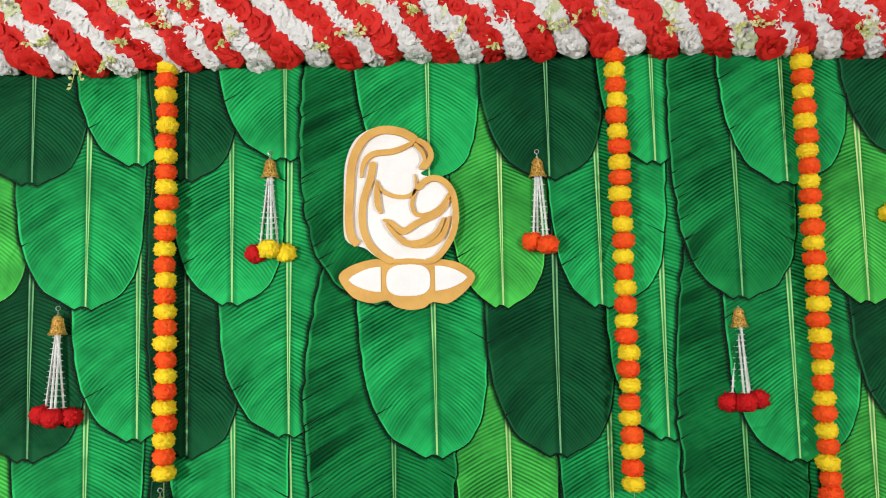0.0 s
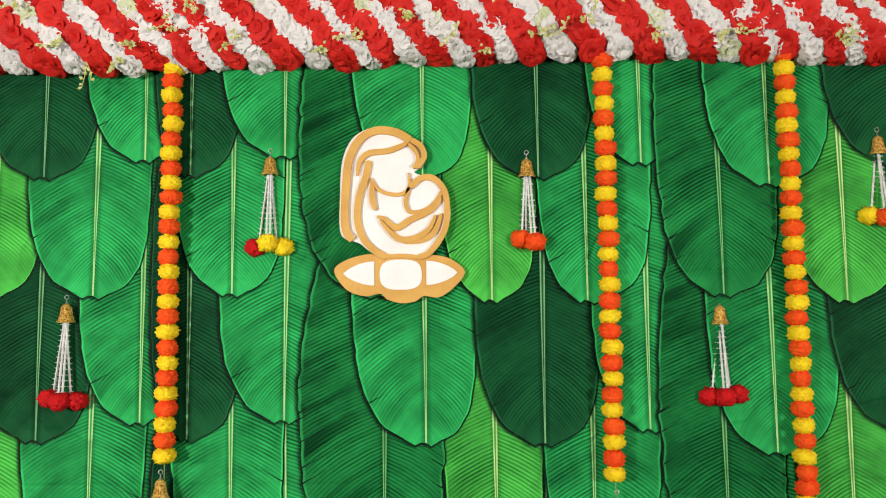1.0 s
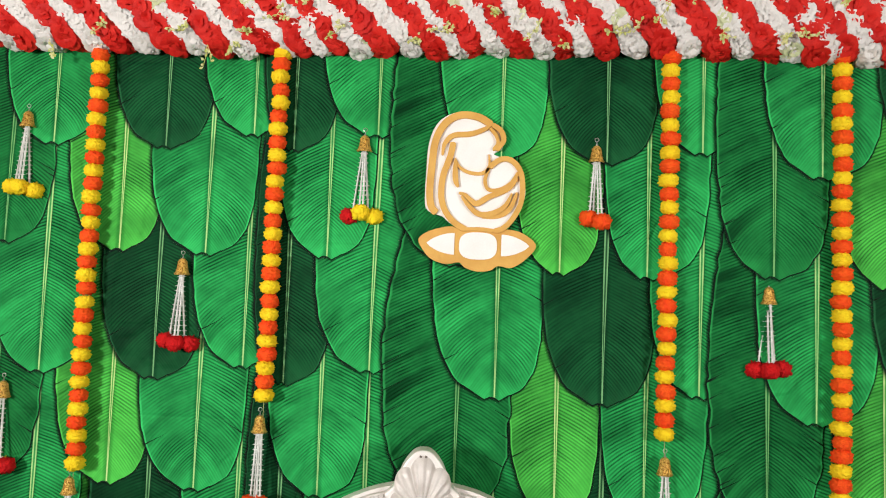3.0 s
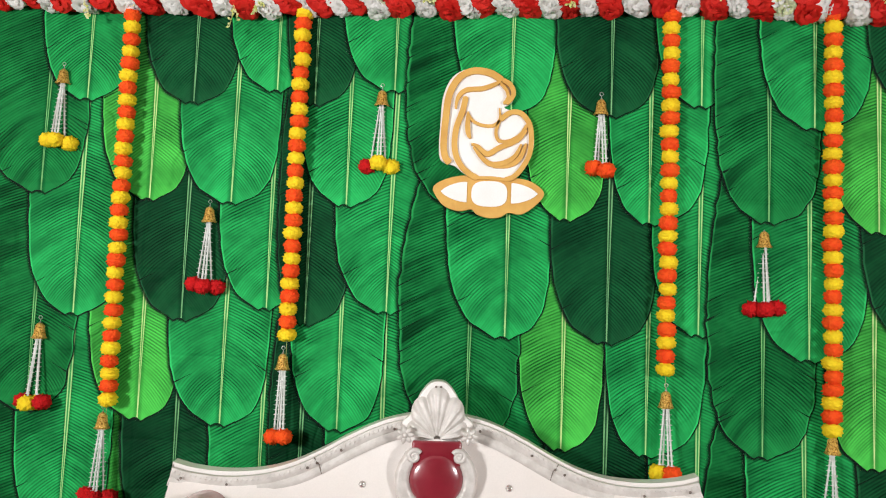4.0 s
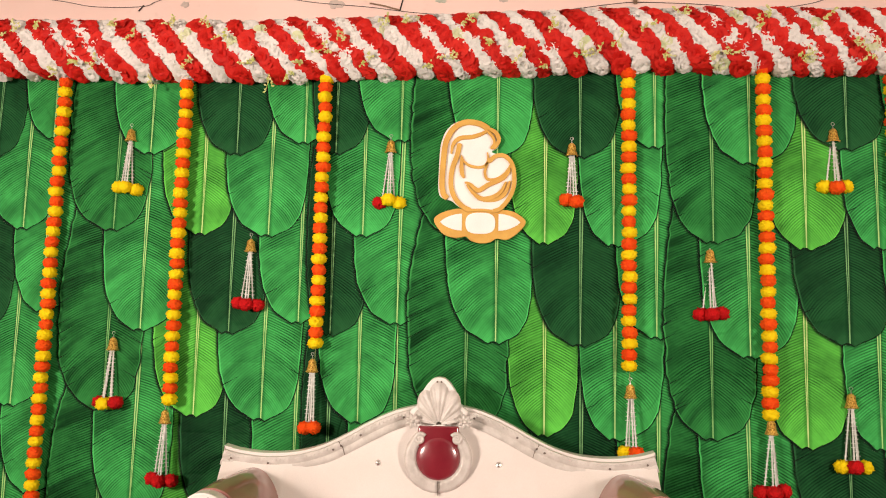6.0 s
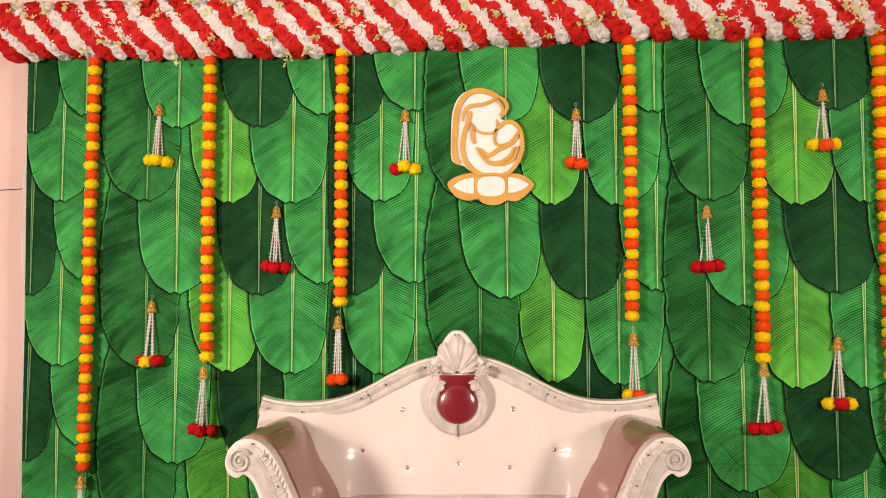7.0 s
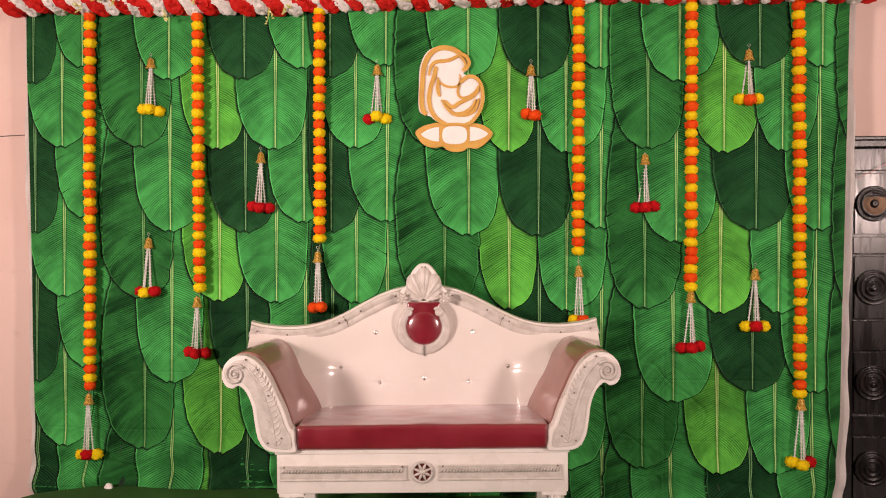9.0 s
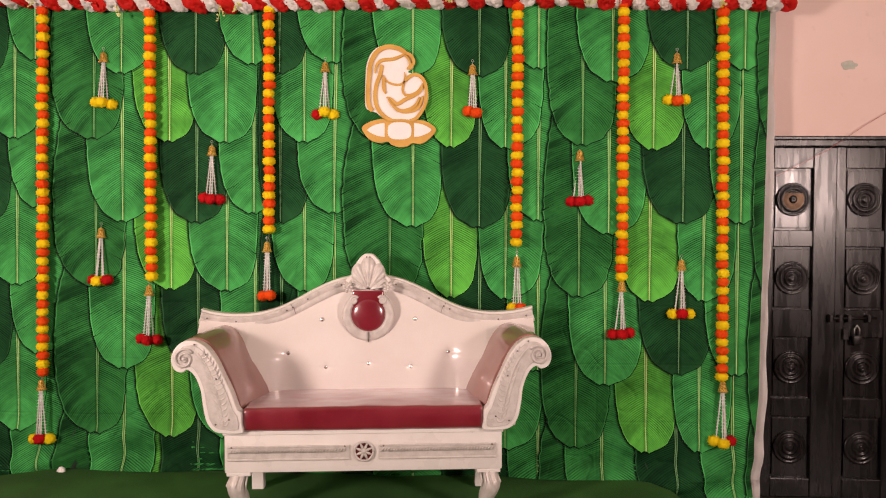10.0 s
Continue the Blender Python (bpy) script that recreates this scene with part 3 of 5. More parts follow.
def tassel(x, hook, pom, colours, label, seed, y=-0.034):
    """Gilt bell with strings of white buds and pompoms at their ends."""
    rng = random.Random(seed)
    t = tagged(new("bell_tassel"), label, "tassel", "bell tassels")
    t.matrix_basis = pose(x, y, hook)
    drop = hook - pom
    ring = [(0.0065 * math.cos(a), 0, -0.008 + 0.0065 * math.sin(a)) for a in (2 * math.pi * j / 12 for j in range(13))]
    bm = tube(bmesh.new(), ring, 0.0011, 5)
    tube(bm, [(0, 0, -0.014), (0.001, 0, -0.032)], 0.0012, 5)
    lathe(bm, [(0.001, -0.022), (0.004, -0.025), (0.004, -0.029), (0.001, -0.032)], 8)
    part("hook", bm, WIRE, t, "bright wire hook")
    shade(part("bell", small(bell_mesh(), 0.87, 0.055), GOLD, t, "gilt filigree bell", loc=(0, 0, -0.09)), 40)
    n = len(colours)
    for k, c in enumerate(colours):
        u = (k - (n - 1) / 2) / max(1, n - 1)
        wide = 0.042 * (n - 1) if n < 4 else 0.085
        px, py, pz = u * wide, -0.022 if k % 2 else 0.002, -drop + rng.uniform(-0.007, 0.006)
        for j in range(1 if n > 3 else 2 if n == 2 else 1 + (k == 1)):
            bm = bmesh.new()
            bud_string(bm, (0.010 * u + 0.006 * (j - 0.3), rng.uniform(-0.006, 0.006), -0.083), (0.62 * px + 0.012 * (j - 0.4), py, pz + 0.018), rng)
            part("bud_string", bm, BUD, t)
        piece("pompom", rng.choice(POM[c]), t, loc=Matrix.Translation((px, py, pz)) @ Matrix.Rotation(rng.uniform(0, 6), 4, "Z"))
    return t


WORDS = {"r": "crimson", "o": "orange", "y": "yellow"}
for i, (x, hook, pom, cols) in enumerate([
    (-1.602, 2.310, 2.006, "yyy"), (-0.390, 2.252, 1.949, "ryy"), (0.400, 2.236, 1.955, "oo"), (1.476, 2.293, 2.014, "yoy"),
    (-1.007, 1.806, 1.491, "rrr"), (0.971, 1.781, 1.484, "rrr"), (-1.619, 1.358, 1.042, "ryyr"), (1.512, 1.204, 0.886, "yry"),
    (-1.942, 0.527, 0.178, "yry"), (-1.344, 1.049, 0.729, "rrr"), (-0.698, 1.287, 0.967, "oo"), (0.641, 1.218, 0.922, "yo"), (1.194, 1.091, 0.786, "rrr"), (1.728, 0.566, 0.220, "yyr")]):
    names = sorted({WORDS[c] for c in cols}, reverse=True)
    where = "on the leaf backdrop" if i < 8 else "below a marigold garland"
    tassel(x, hook, pom, cols, f"gilt bell tassel, {' and '.join(names)} pompoms, {where}", 20 + i, -0.034 if i < 8 else -0.060)

# ---- the flower valance along the top ----


def blossom(seed, rings, size, name, crimp=0.06):
    """A full blossom of broad rounded petals that faces +z; rings give petals, reach and tilt."""
    rng = random.Random(seed)
    bm = bmesh.new()
    for r, (petals, reach, tilt) in enumerate(rings):
        for p in range(petals):
            a = 2 * math.pi * (p + 0.5 * r) / petals + rng.uniform(-0.2, 0.2)
            long = size * reach * rng.uniform(0.92, 1.08)
            m = Matrix.Rotation(a, 4, "Z") @ Matrix.Rotation(-radians(tilt + rng.uniform(-8, 8)), 4, "Y")
            shift = rng.uniform(0, 6)
            rows = []
            for i in range(5):
                u = i / 4
                row = []
                for j in (-1, -0.6, -0.2, 0.2, 0.6, 1):
                    w = long * 0.62 * math.sin(math.pi * (0.10 + 0.55 * u)) ** 0.8
                    edge = crimp * long * u * math.sin(8 * j + shift) + 0.4 * crimp * long * u * math.sin(19 * j + 2 * shift)
                    row.append(bm.verts.new(m @ Vector((long * (u - 0.24 * u * u * j * j), w * j, 0.10 * long * math.sin(math.pi * u) - 0.16 * long * u * u + edge + 0.04 * size * r))))
                rows.append(row)
            for q, s in zip(rows, rows[1:]):
                for j in range(5):
                    bm.faces.new((q[j], q[j + 1], s[j + 1], s[j]))
    me = bpy.data.meshes.new(name)
    bm.to_mesh(me)
    bm.free()
    for p in me.polygons:
        p.use_smooth = True
    return me


def valance():
    """Thick rope of diagonal red and white stripes of cloth flowers over a foam core."""
    rng = random.Random(11)
    reds = [coloured(blossom(k, ((6, 1.0, 6), (5, 0.8, 26), (3, 0.5, 50)), 0.052, "red_flower", 0.07), RED) for k in range(5)]
    whites = [coloured(blossom(20 + k, ((9, 1.0, 4), (7, 0.82, 24), (5, 0.6, 46)), 0.043, "white_flower", 0.12), WHITE_PETAL) for k in range(5)]
    greens = [coloured(me, GREEN_PETAL) for me in whites[:2]]
    v = tagged(new("flower_valance"), "thick valance of red and white cloth flowers in slanting stripes", "flower valance")
    x0, x1, mid, ry, rz = -2.40, 2.06, 2.647, 0.085, 0.119

    def rise(x):
        return 0.012 * math.sin(2.1 * x + 0.4) - 0.004 * x

    bm = bmesh.new()
    tube(bm, [(x0 + 0.03 + (x1 - x0 - 0.06) * k / 30, -0.045, mid + rise(x0 + (x1 - x0) * k / 30)) for k in range(31)], 0.085, 14)
    for w in bm.verts:
        w.co.z = mid + rise(w.co.x) + (w.co.z - mid - rise(w.co.x)) * 1.35
    part("foam_core", bm, CORE, v, smooth=True)
    slant = 0.122
    # the red stripes where they cross the rope's lower front; the rope is made of lengths, so their step changes
    reds_at = [-2.42, -2.262, -2.115, -1.940, -1.800, -1.693, -1.518, -1.353, -1.155, -0.990, -0.820, -0.690, -0.572, -0.422, -0.238, -0.108, 0.039, 0.188, 0.334, 0.525, 0.703, 0.856, 1.02, 1.11, 1.255, 1.383, 1.523, 1.654, 1.80, 1.95, 2.09, 2.24]
    stripes = []
    for a, b in zip(reds_at, reds_at[1:]):
        stripes += [("red_flower", a - 0.030, 0.29), ("white_flower", (a + b) / 2 - 0.030, 0.20)]
    places = {"red_flower": [], "white_flower": []}
    for which, at, step in stripes:
        ang = 1.9
        while ang > -1.75:
            x = at - math.sin(ang) * slant + rng.uniform(-0.009, 0.009)
            if x0 < x < x1:
                y = -0.05 - ry * math.cos(ang)
                z = mid + rise(x) + rz * math.sin(ang) + (rng.uniform(-0.016, 0.006) if ang < -1.0 else 0.0)
                out = Vector((0, -math.cos(ang) / ry, math.sin(ang) / rz)).normalized()
                out = (out + Vector((rng.uniform(-0.3, 0.3), -0.15, rng.uniform(-0.2, 0.15)))).normalized()
                k = rng.uniform(0.86, 1.12)
                m = Matrix.Translation((x, y, z)) @ out.to_track_quat("Z", "Y").to_matrix().to_4x4() @ Matrix.Rotation(rng.uniform(0, 6.28), 4, "Z") @ Matrix.Diagonal((k, k, k, 1))
                places[which].append((abs(x) + 2 * max(0.0, abs(ang) - 1.0), m))
            ang -= step * rng.uniform(0.9, 1.1)
    for which, meshes, material in (("red_flower", reds, RED), ("white_flower", whites, WHITE_PETAL)):
        row = sorted(places[which], key=lambda p: p[0])
        for _, m in row[:300]:
            piece(which, rng.choice(greens if which == "white_flower" and rng.random() < 0.07 else meshes), v, loc=m)
        bm = bmesh.new()
        for _, m in row[300:]:
            me = rng.choice(meshes).copy()
            me.transform(m)
            bm.from_mesh(me)
            bpy.data.meshes.remove(me)
        if bm.verts:
            tagged(part(which + "_mass", bm, material, v, smooth=True), kind="stuff")
        else:
            bm.free()
    # pale sprigs tucked between the flowers, some hanging below
    for k in range(48):
        x = x0 + 0.1 + (x1 - x0 - 0.2) * (k + rng.uniform(-0.3, 0.3)) / 47
        ang = rng.choice((-1.15, -0.75, -0.3, 0.2, 0.6))
        bm = bmesh.new()
        base = Vector((x, -0.05 - ry * 1.45 * math.cos(ang), mid + rise(x) + rz * 1.15 * math.sin(ang)))
        hang = ang < -1.0 and k % 3 == 0
        for j in range(3 if not hang else 2):
            d = Vector((rng.uniform(-1, 1), rng.uniform(-0.5, -0.1), rng.uniform(-0.7, 0.7))).normalized() if not hang else Vector((rng.uniform(-0.4, 0.4), -0.05, -1)).normalized()
            long = rng.uniform(0.03, 0.05) if not hang else rng.uniform(0.05, 0.085)
            tip = base + d * long
            tube(bm, [base, base.lerp(tip, 0.5) + Vector((0.004, 0, 0.002)), tip], 0.0012, 4)
            for b in range(5):
                at = base.lerp(tip, 0.35 + 0.16 * b)
                e = Vector((rng.uniform(-1, 1), rng.uniform(-0.6, 0.2), rng.uniform(-1, 1))).normalized()
                tube(bm, [at, at + e * 0.007, at + e * 0.015], lambda t: 0.0052 * (1 - abs(2 * t - 0.9)) + 0.0006, 4)
        part("sprig", bm, SPRIG, v)


valance()

# ---- the cut-out ornament above the sofa ----


def band(bm, points, width, y0, y1, mat, n=8, closed=False, taper=False):
    """A flat strip of board that follows a curve (x, z)."""
    y0 -= 0.0006 * (len(bm.verts) // 60 % 9)
    pts = spline(points, n, closed)
    m = len(pts)
    left, right = [], []
    reach = sum((q - p).length for p, q in zip(pts, pts[1:]))
    for i, p in enumerate(pts):
        a = pts[i - 1] if i or closed else p
        b = pts[(i + 1) % m] if i + 1 < m or closed else p
        d = (b - a).normalized()
        run = min(i, m - 1 - i) / (m - 1) * reach / (width / 2)
        w = width / 2 * (math.sqrt(max(0.04, 1 - (1 - min(1, run)) ** 2)) if not taper else 0.3 + 0.7 * math.sin(math.pi * i / (m - 1)) ** 0.7)
        nrm = Vector((-d.y, d.x)) * w
        left.append(p + nrm), right.append(p - nrm)
    rings = [[bm.verts.new((q.x, y, q.y)) for q in side] for side, y in ((left, y0), (right, y0), (right, y1), (left, y1))]
    for k in range(4):
        a, b = rings[k], rings[(k + 1) % 4]
        for i in range(m if closed else m - 1):
            bm.faces.new((a[i], a[(i + 1) % m], b[(i + 1) % m], b[i])).material_index = mat
    if not closed:
        for i in (0, -1):
            bm.faces.new([r[i] for r in rings]).material_index = mat
    return bm


def ornament():
    """White and ochre cut-out of two nestling rounded forms above a lotus, all one board."""
    bm = bmesh.new()
    hood = counter(spline([(-0.071, 0.543), (-0.136, 0.512), (-0.170, 0.440), (-0.177, 0.336), (-0.177, 0.224), (-0.156, 0.195), (-0.119, 0.184), (-0.088, 0.160), (-0.041, 0.138), (0.065, 0.138), (0.124, 0.178), (0.156, 0.241), (0.160, 0.293), (0.143, 0.353), (0.111, 0.383), (0.073, 0.391), (0.051, 0.402), (0.078, 0.422), (0.085, 0.457), (0.070, 0.495), (0.039, 0.509), (-0.003, 0.529)], 8, True))
    slab(bm, hood, -0.016, 0.0, 0)
    lotus = counter(spline([(-0.194, 0.103), (-0.156, 0.133), (-0.088, 0.150), (-0.051, 0.140), (-0.003, 0.150), (0.048, 0.147), (0.078, 0.140), (0.107, 0.145), (0.158, 0.133), (0.202, 0.095), (0.175, 0.052), (0.124, 0.017), (0.078, 0.021), (0.051, 0.005), (0.009, 0.000), (-0.034, 0.012), (-0.054, 0.029), (-0.097, 0.022), (-0.143, 0.034), (-0.173, 0.060)], 8, True))
    low = slab(bmesh.new(), lotus, -0.017, 0.0)
    inlays = []
    middle = [(0.008 + 0.064 * math.copysign(abs(math.cos(a)) ** 0.7, math.cos(a)), 0.086 + 0.046 * math.copysign(abs(math.sin(a)) ** 0.7, math.sin(a))) for a in (2 * math.pi * k / 32 for k in range(32))]
    inlays.append(slab(bmesh.new(), counter(middle), -0.021, -0.017))
    for tip, edge in ((-0.166, -0.072), (0.180, 0.086)):
        side = [(tip + (edge - tip) * k / 8, 0.091 + 0.036 * math.sin(math.pi / 2 * k / 8) ** 0.75) for k in range(9)]
        side += [(x, 0.181 - z) for x, z in reversed(side[1:])]
        inlays.append(slab(bmesh.new(), counter(side), -0.021, -0.017))
    front, back = -0.023, -0.016
    band(bm, [(0.041, 0.498), (-0.003, 0.524), (-0.063, 0.531), (-0.114, 0.505), (-0.148, 0.443), (-0.158, 0.353), (-0.162, 0.267), (-0.155, 0.216), (-0.136, 0.193)], 0.024, front, back, 1)
    band(bm, [(-0.088, 0.438), (-0.097, 0.388), (-0.119, 0.319), (-0.122, 0.250), (-0.105, 0.198), (-0.071, 0.160), (-0.034, 0.140)], 0.021, front, back, 1)
    band(bm, [(-0.124, 0.391), (-0.116, 0.433), (-0.088, 0.460), (-0.029, 0.467), (0.014, 0.483), (0.037, 0.498)], 0.018, front, back, 1, taper=True)
    band(bm, [(0.041, 0.500), (0.071, 0.481), (0.082, 0.447), (0.058, 0.412)], 0.017, front, back, 1)
    band(bm, [(0.034, 0.488), (0.056, 0.464), (0.063, 0.436), (0.048, 0.412)], 0.011, front, back, 1)
    band(bm, [(-0.080, 0.383), (-0.063, 0.352), (-0.029, 0.334), (0.014, 0.333), (0.036, 0.357), (0.034, 0.398)], 0.012, front, back, 1, taper=True)
    band(bm, [(-0.078, 0.379), (-0.078, 0.336), (-0.075, 0.305), (-0.066, 0.284)], 0.019, front, back, 1, taper=True)
    band(bm, [(0.037, 0.353), (0.073, 0.381), (0.111, 0.379), (0.141, 0.345), (0.151, 0.293), (0.146, 0.233), (0.122, 0.183), (0.090, 0.148), (0.061, 0.138)], 0.018, front, back, 1)
    band(bm, [(0.036, 0.353), (0.024, 0.310), (0.036, 0.279), (0.073, 0.279), (0.111, 0.302), (0.136, 0.340)], 0.012, front, back, 1)
    band(bm, [(-0.063, 0.264), (-0.041, 0.257), (-0.020, 0.238), (0.000, 0.229), (0.039, 0.253), (0.082, 0.271), (0.111, 0.288), (0.133, 0.319)], 0.019, front, back, 1, taper=True)
    band(bm, [(-0.054, 0.253), (-0.023, 0.216), (0.010, 0.193), (0.056, 0.198), (0.095, 0.224), (0.116, 0.267)], 0.019, front, back, 1, taper=True)
    band(bm, [(0.017, 0.183), (0.073, 0.190), (0.111, 0.216), (0.133, 0.271)], 0.018, front, back, 1, taper=True)
    band(bm, [(-0.054, 0.141), (-0.003, 0.143), (0.073, 0.138)], 0.011, front, back, 1)
    whole = tagged(new("wall_ornament"), "white and ochre cut-out board of rounded forms over a lotus", "wall ornament")
    whole.matrix_basis = pose(0.004, -0.024, 1.769)
    part("cutout_board", bm, [BOARD, OCHRE], whole, "white board with raised ochre strips")
    base = part("lotus_board", low, OCHRE, whole, "ochre lotus board")
    for inlay in inlays:
        part("inlay", inlay, BOARD, base, "white petal inlay")
    return whole


ornament()

# ---- the sofa ----


def top_line(x):
    """Height of the back's upper edge at a distance from its middle."""
    xs = [0.0, 0.06, 0.12, 0.2, 0.3, 0.38, 0.46, 0.54, 0.62, 0.7, 0.78, 0.85]
    zs = [1.09, 1.09, 1.082, 1.058, 1.012, 0.968, 0.932, 0.910, 0.902, 0.904, 0.916, 0.935]
    x = abs(x)
    i = min(len(xs) - 2, max(0, sum(1 for v in xs if v <= x) - 1))
    p = [Vector((xs[max(0, i - 1)], zs[max(0, i - 1)])), Vector((xs[i], zs[i])), Vector((xs[i + 1], zs[i + 1])), Vector((xs[min(len(xs) - 1, i + 2)], zs[min(len(xs) - 1, i + 2)]))]
    t = (x - xs[i]) / (xs[i + 1] - xs[i])
    q = 0.5 * (2 * p[1] + (p[2] - p[0]) * t + (2 * p[0] - 5 * p[1] + 4 * p[2] - p[3]) * t * t + (3 * p[1] - p[0] - 3 * p[2] + p[3]) * t ** 3)
    return q.y


BUTTONS = [(-0.237, 0.868), (0.237, 0.868), (-0.405, 0.703), (0.405, 0.703), (-0.215, 0.632), (0.215, 0.632), (0.0, 0.648)]


def back_y(x, z):
    """Depth of the back's padded face, which leans and is buttoned in."""
    lean = 0.395 + 0.10 * (z - 0.45) / 0.6
    low = 1 - min(1.0, max(0.0, (z - 0.68) / 0.2))
    side = -0.06 * (max(0.0, abs(x) - 0.32) / 0.48) ** 2 - 0.055 * low * min(1.5, max(0.0, abs(x) - 0.37) / 0.15) ** 2
    puff = -0.028 * math.sin(math.pi * min(1, max(0, (z - 0.45) / 0.5)))
    dent = 0.0
    for bx, bz in BUTTONS:
        d2 = (x - bx) ** 2 + (z - bz) ** 2
        dent += (0.013 if bz < 0.8 else 0.004) * math.exp(-math.sqrt(d2) / 0.014) + (0.0018 if bz < 0.8 else 0.0) * math.exp(-((z - bz) / 0.006) ** 2) * math.exp(-((x - bx) / 0.045) ** 2)
    return lean + side + puff + dent


def sofa_back(sofa):
    bm = bmesh.new()
    nx, nz = 260, 120
    half, bottom = 0.835, 0.40
    rows = []
    for k in range(nz + 1):
        row = []
        for i in range(nx + 1):
            u = half * (2 * i / nx - 1)
            z = bottom + (top_line(u) - bottom) * k / nz
            grow = min(1.0, max(0.0, (z - 0.56) / 0.22))
            x = u * (0.70 + 0.30 * grow * grow * (3 - 2 * grow))
            row.append(bm.verts.new((x, back_y(x, z), z)))
        rows.append(row)
    for a, b in zip(rows, rows[1:]):
        for i in range(nx):
            bm.faces.new((a[i], a[i + 1], b[i + 1], b[i]))
    rim = rows[-1]
    rear = [bm.verts.new((v.co.x, v.co.y + 0.045, v.co.z + 0.003)) for v in rim]
    foot = [bm.verts.new((v.co.x * 0.7, 0.56, bottom)) for v in rim]
    for i in range(nx):
        bm.faces.new((rim[i], rim[i + 1], rear[i + 1], rear[i]))
        bm.faces.new((rear[i], rear[i + 1], foot[i + 1], foot[i]))
        bm.faces.new((foot[i], foot[i + 1], rows[0][i + 1], rows[0][i]))
    for i in (0, nx):
        bm.faces.new([r[i] for r in rows] + [rear[i], foot[i]])
    back = shade(part("backrest", bm, VINYL, sofa, "white padded vinyl back with crystal buttons"), 50)
    for bx, bz in BUTTONS:
        lathe_m = Matrix.Translation((bx, back_y(bx, bz) - 0.001, bz)) @ FACE_FRONT
        part("button", lathe(bmesh.new(), [(0.0125, 0.0), (0.0125, 0.004), (0.008, 0.010), (0.0025, 0.012)], 8, lathe_m), CRYSTAL, back, "crystal button")
    # silver carved border under the top edge
    for way in (-1, 1):
        bm = bmesh.new()
        prof = [(0.010, 0.0), (0.012, -0.012), (0.022, -0.016), (0.034, -0.014), (0.042, -0.009), (0.050, -0.015), (0.062, -0.016), (0.070, -0.011), (0.073, 0.0)]
        loops = []
        for i in range(61):
            x = way * (0.09 + (0.825 - 0.09) * i / 60)
            slope = (top_line(x + 0.01) - top_line(x - 0.01)) / 0.02
            nrm = Vector((slope, -1)).normalized()
            z = top_line(x)
            loop = []
            for d, y in prof:
                q = Vector((x, z)) + nrm * d
                loop.append(bm.verts.new((q.x, back_y(x, z - 0.03) + y, q.y)))
            loops.append(loop)
        for a, b in zip(loops, loops[1:]):
            for j in range(len(prof) - 1):
                bm.faces.new((a[j], a[j + 1], b[j + 1], b[j]))
        bm.faces.new(loops[0]), bm.faces.new(list(reversed(loops[-1])))
        trim = shade(part("carved_border", bm, SILVER, sofa, "silver painted carved border"), 40)
        bm = bmesh.new()
        for i in range(46):
            x = way * (0.12 + 0.69 * i / 45)
            slope = (top_line(x + 0.01) - top_line(x - 0.01)) / 0.02
            nrm, along = Vector((slope, -1)).normalized(), Vector((1, slope)).normalized() * way
            a = Vector((x, top_line(x))) + nrm * 0.016
            b = a + nrm * 0.014 + along * 0.014
            y = back_y(x, top_line(x) - 0.03) - 0.014
            tube(bm, [(a.x, y + 0.003, a.y), ((a.x + b.x) / 2, y - 0.003, (a.y + b.y) / 2), (b.x, y + 0.003, b.y)], lambda t: 0.0036 * math.sin(math.pi * (0.15 + 0.7 * t)), 5)
        part("leaf_carving", bm, SILVER, trim, smooth=True)
        x = way * 0.40
        slope = (top_line(x + 0.01) - top_line(x - 0.01)) / 0.02
        down = Vector((slope, -1)).normalized()
        seam = [Vector((x, top_line(x))) + down * d for d in (0.010, 0.030, 0.034, 0.068)]
        seam[2].x -= way * 0.006
        part("joint", tube(bmesh.new(), [(q.x, back_y(x, top_line(x) - 0.03) - 0.0150, q.y) for q in seam], 0.0016, 5), SCREW, trim)
        for x in (0.14, 0.31, 0.385, 0.415, 0.66, 0.80):
            x *= way
            m = Matrix.Translation((x, back_y(x, top_line(x) - 0.03) - 0.019, top_line(x) - 0.034)) @ FACE_FRONT
            part("screw", lathe(bmesh.new(), [(0.0045, 0), (0.0045, 0.002), (0.002, 0.0035)], 8, m), SCREW, trim)
    return back


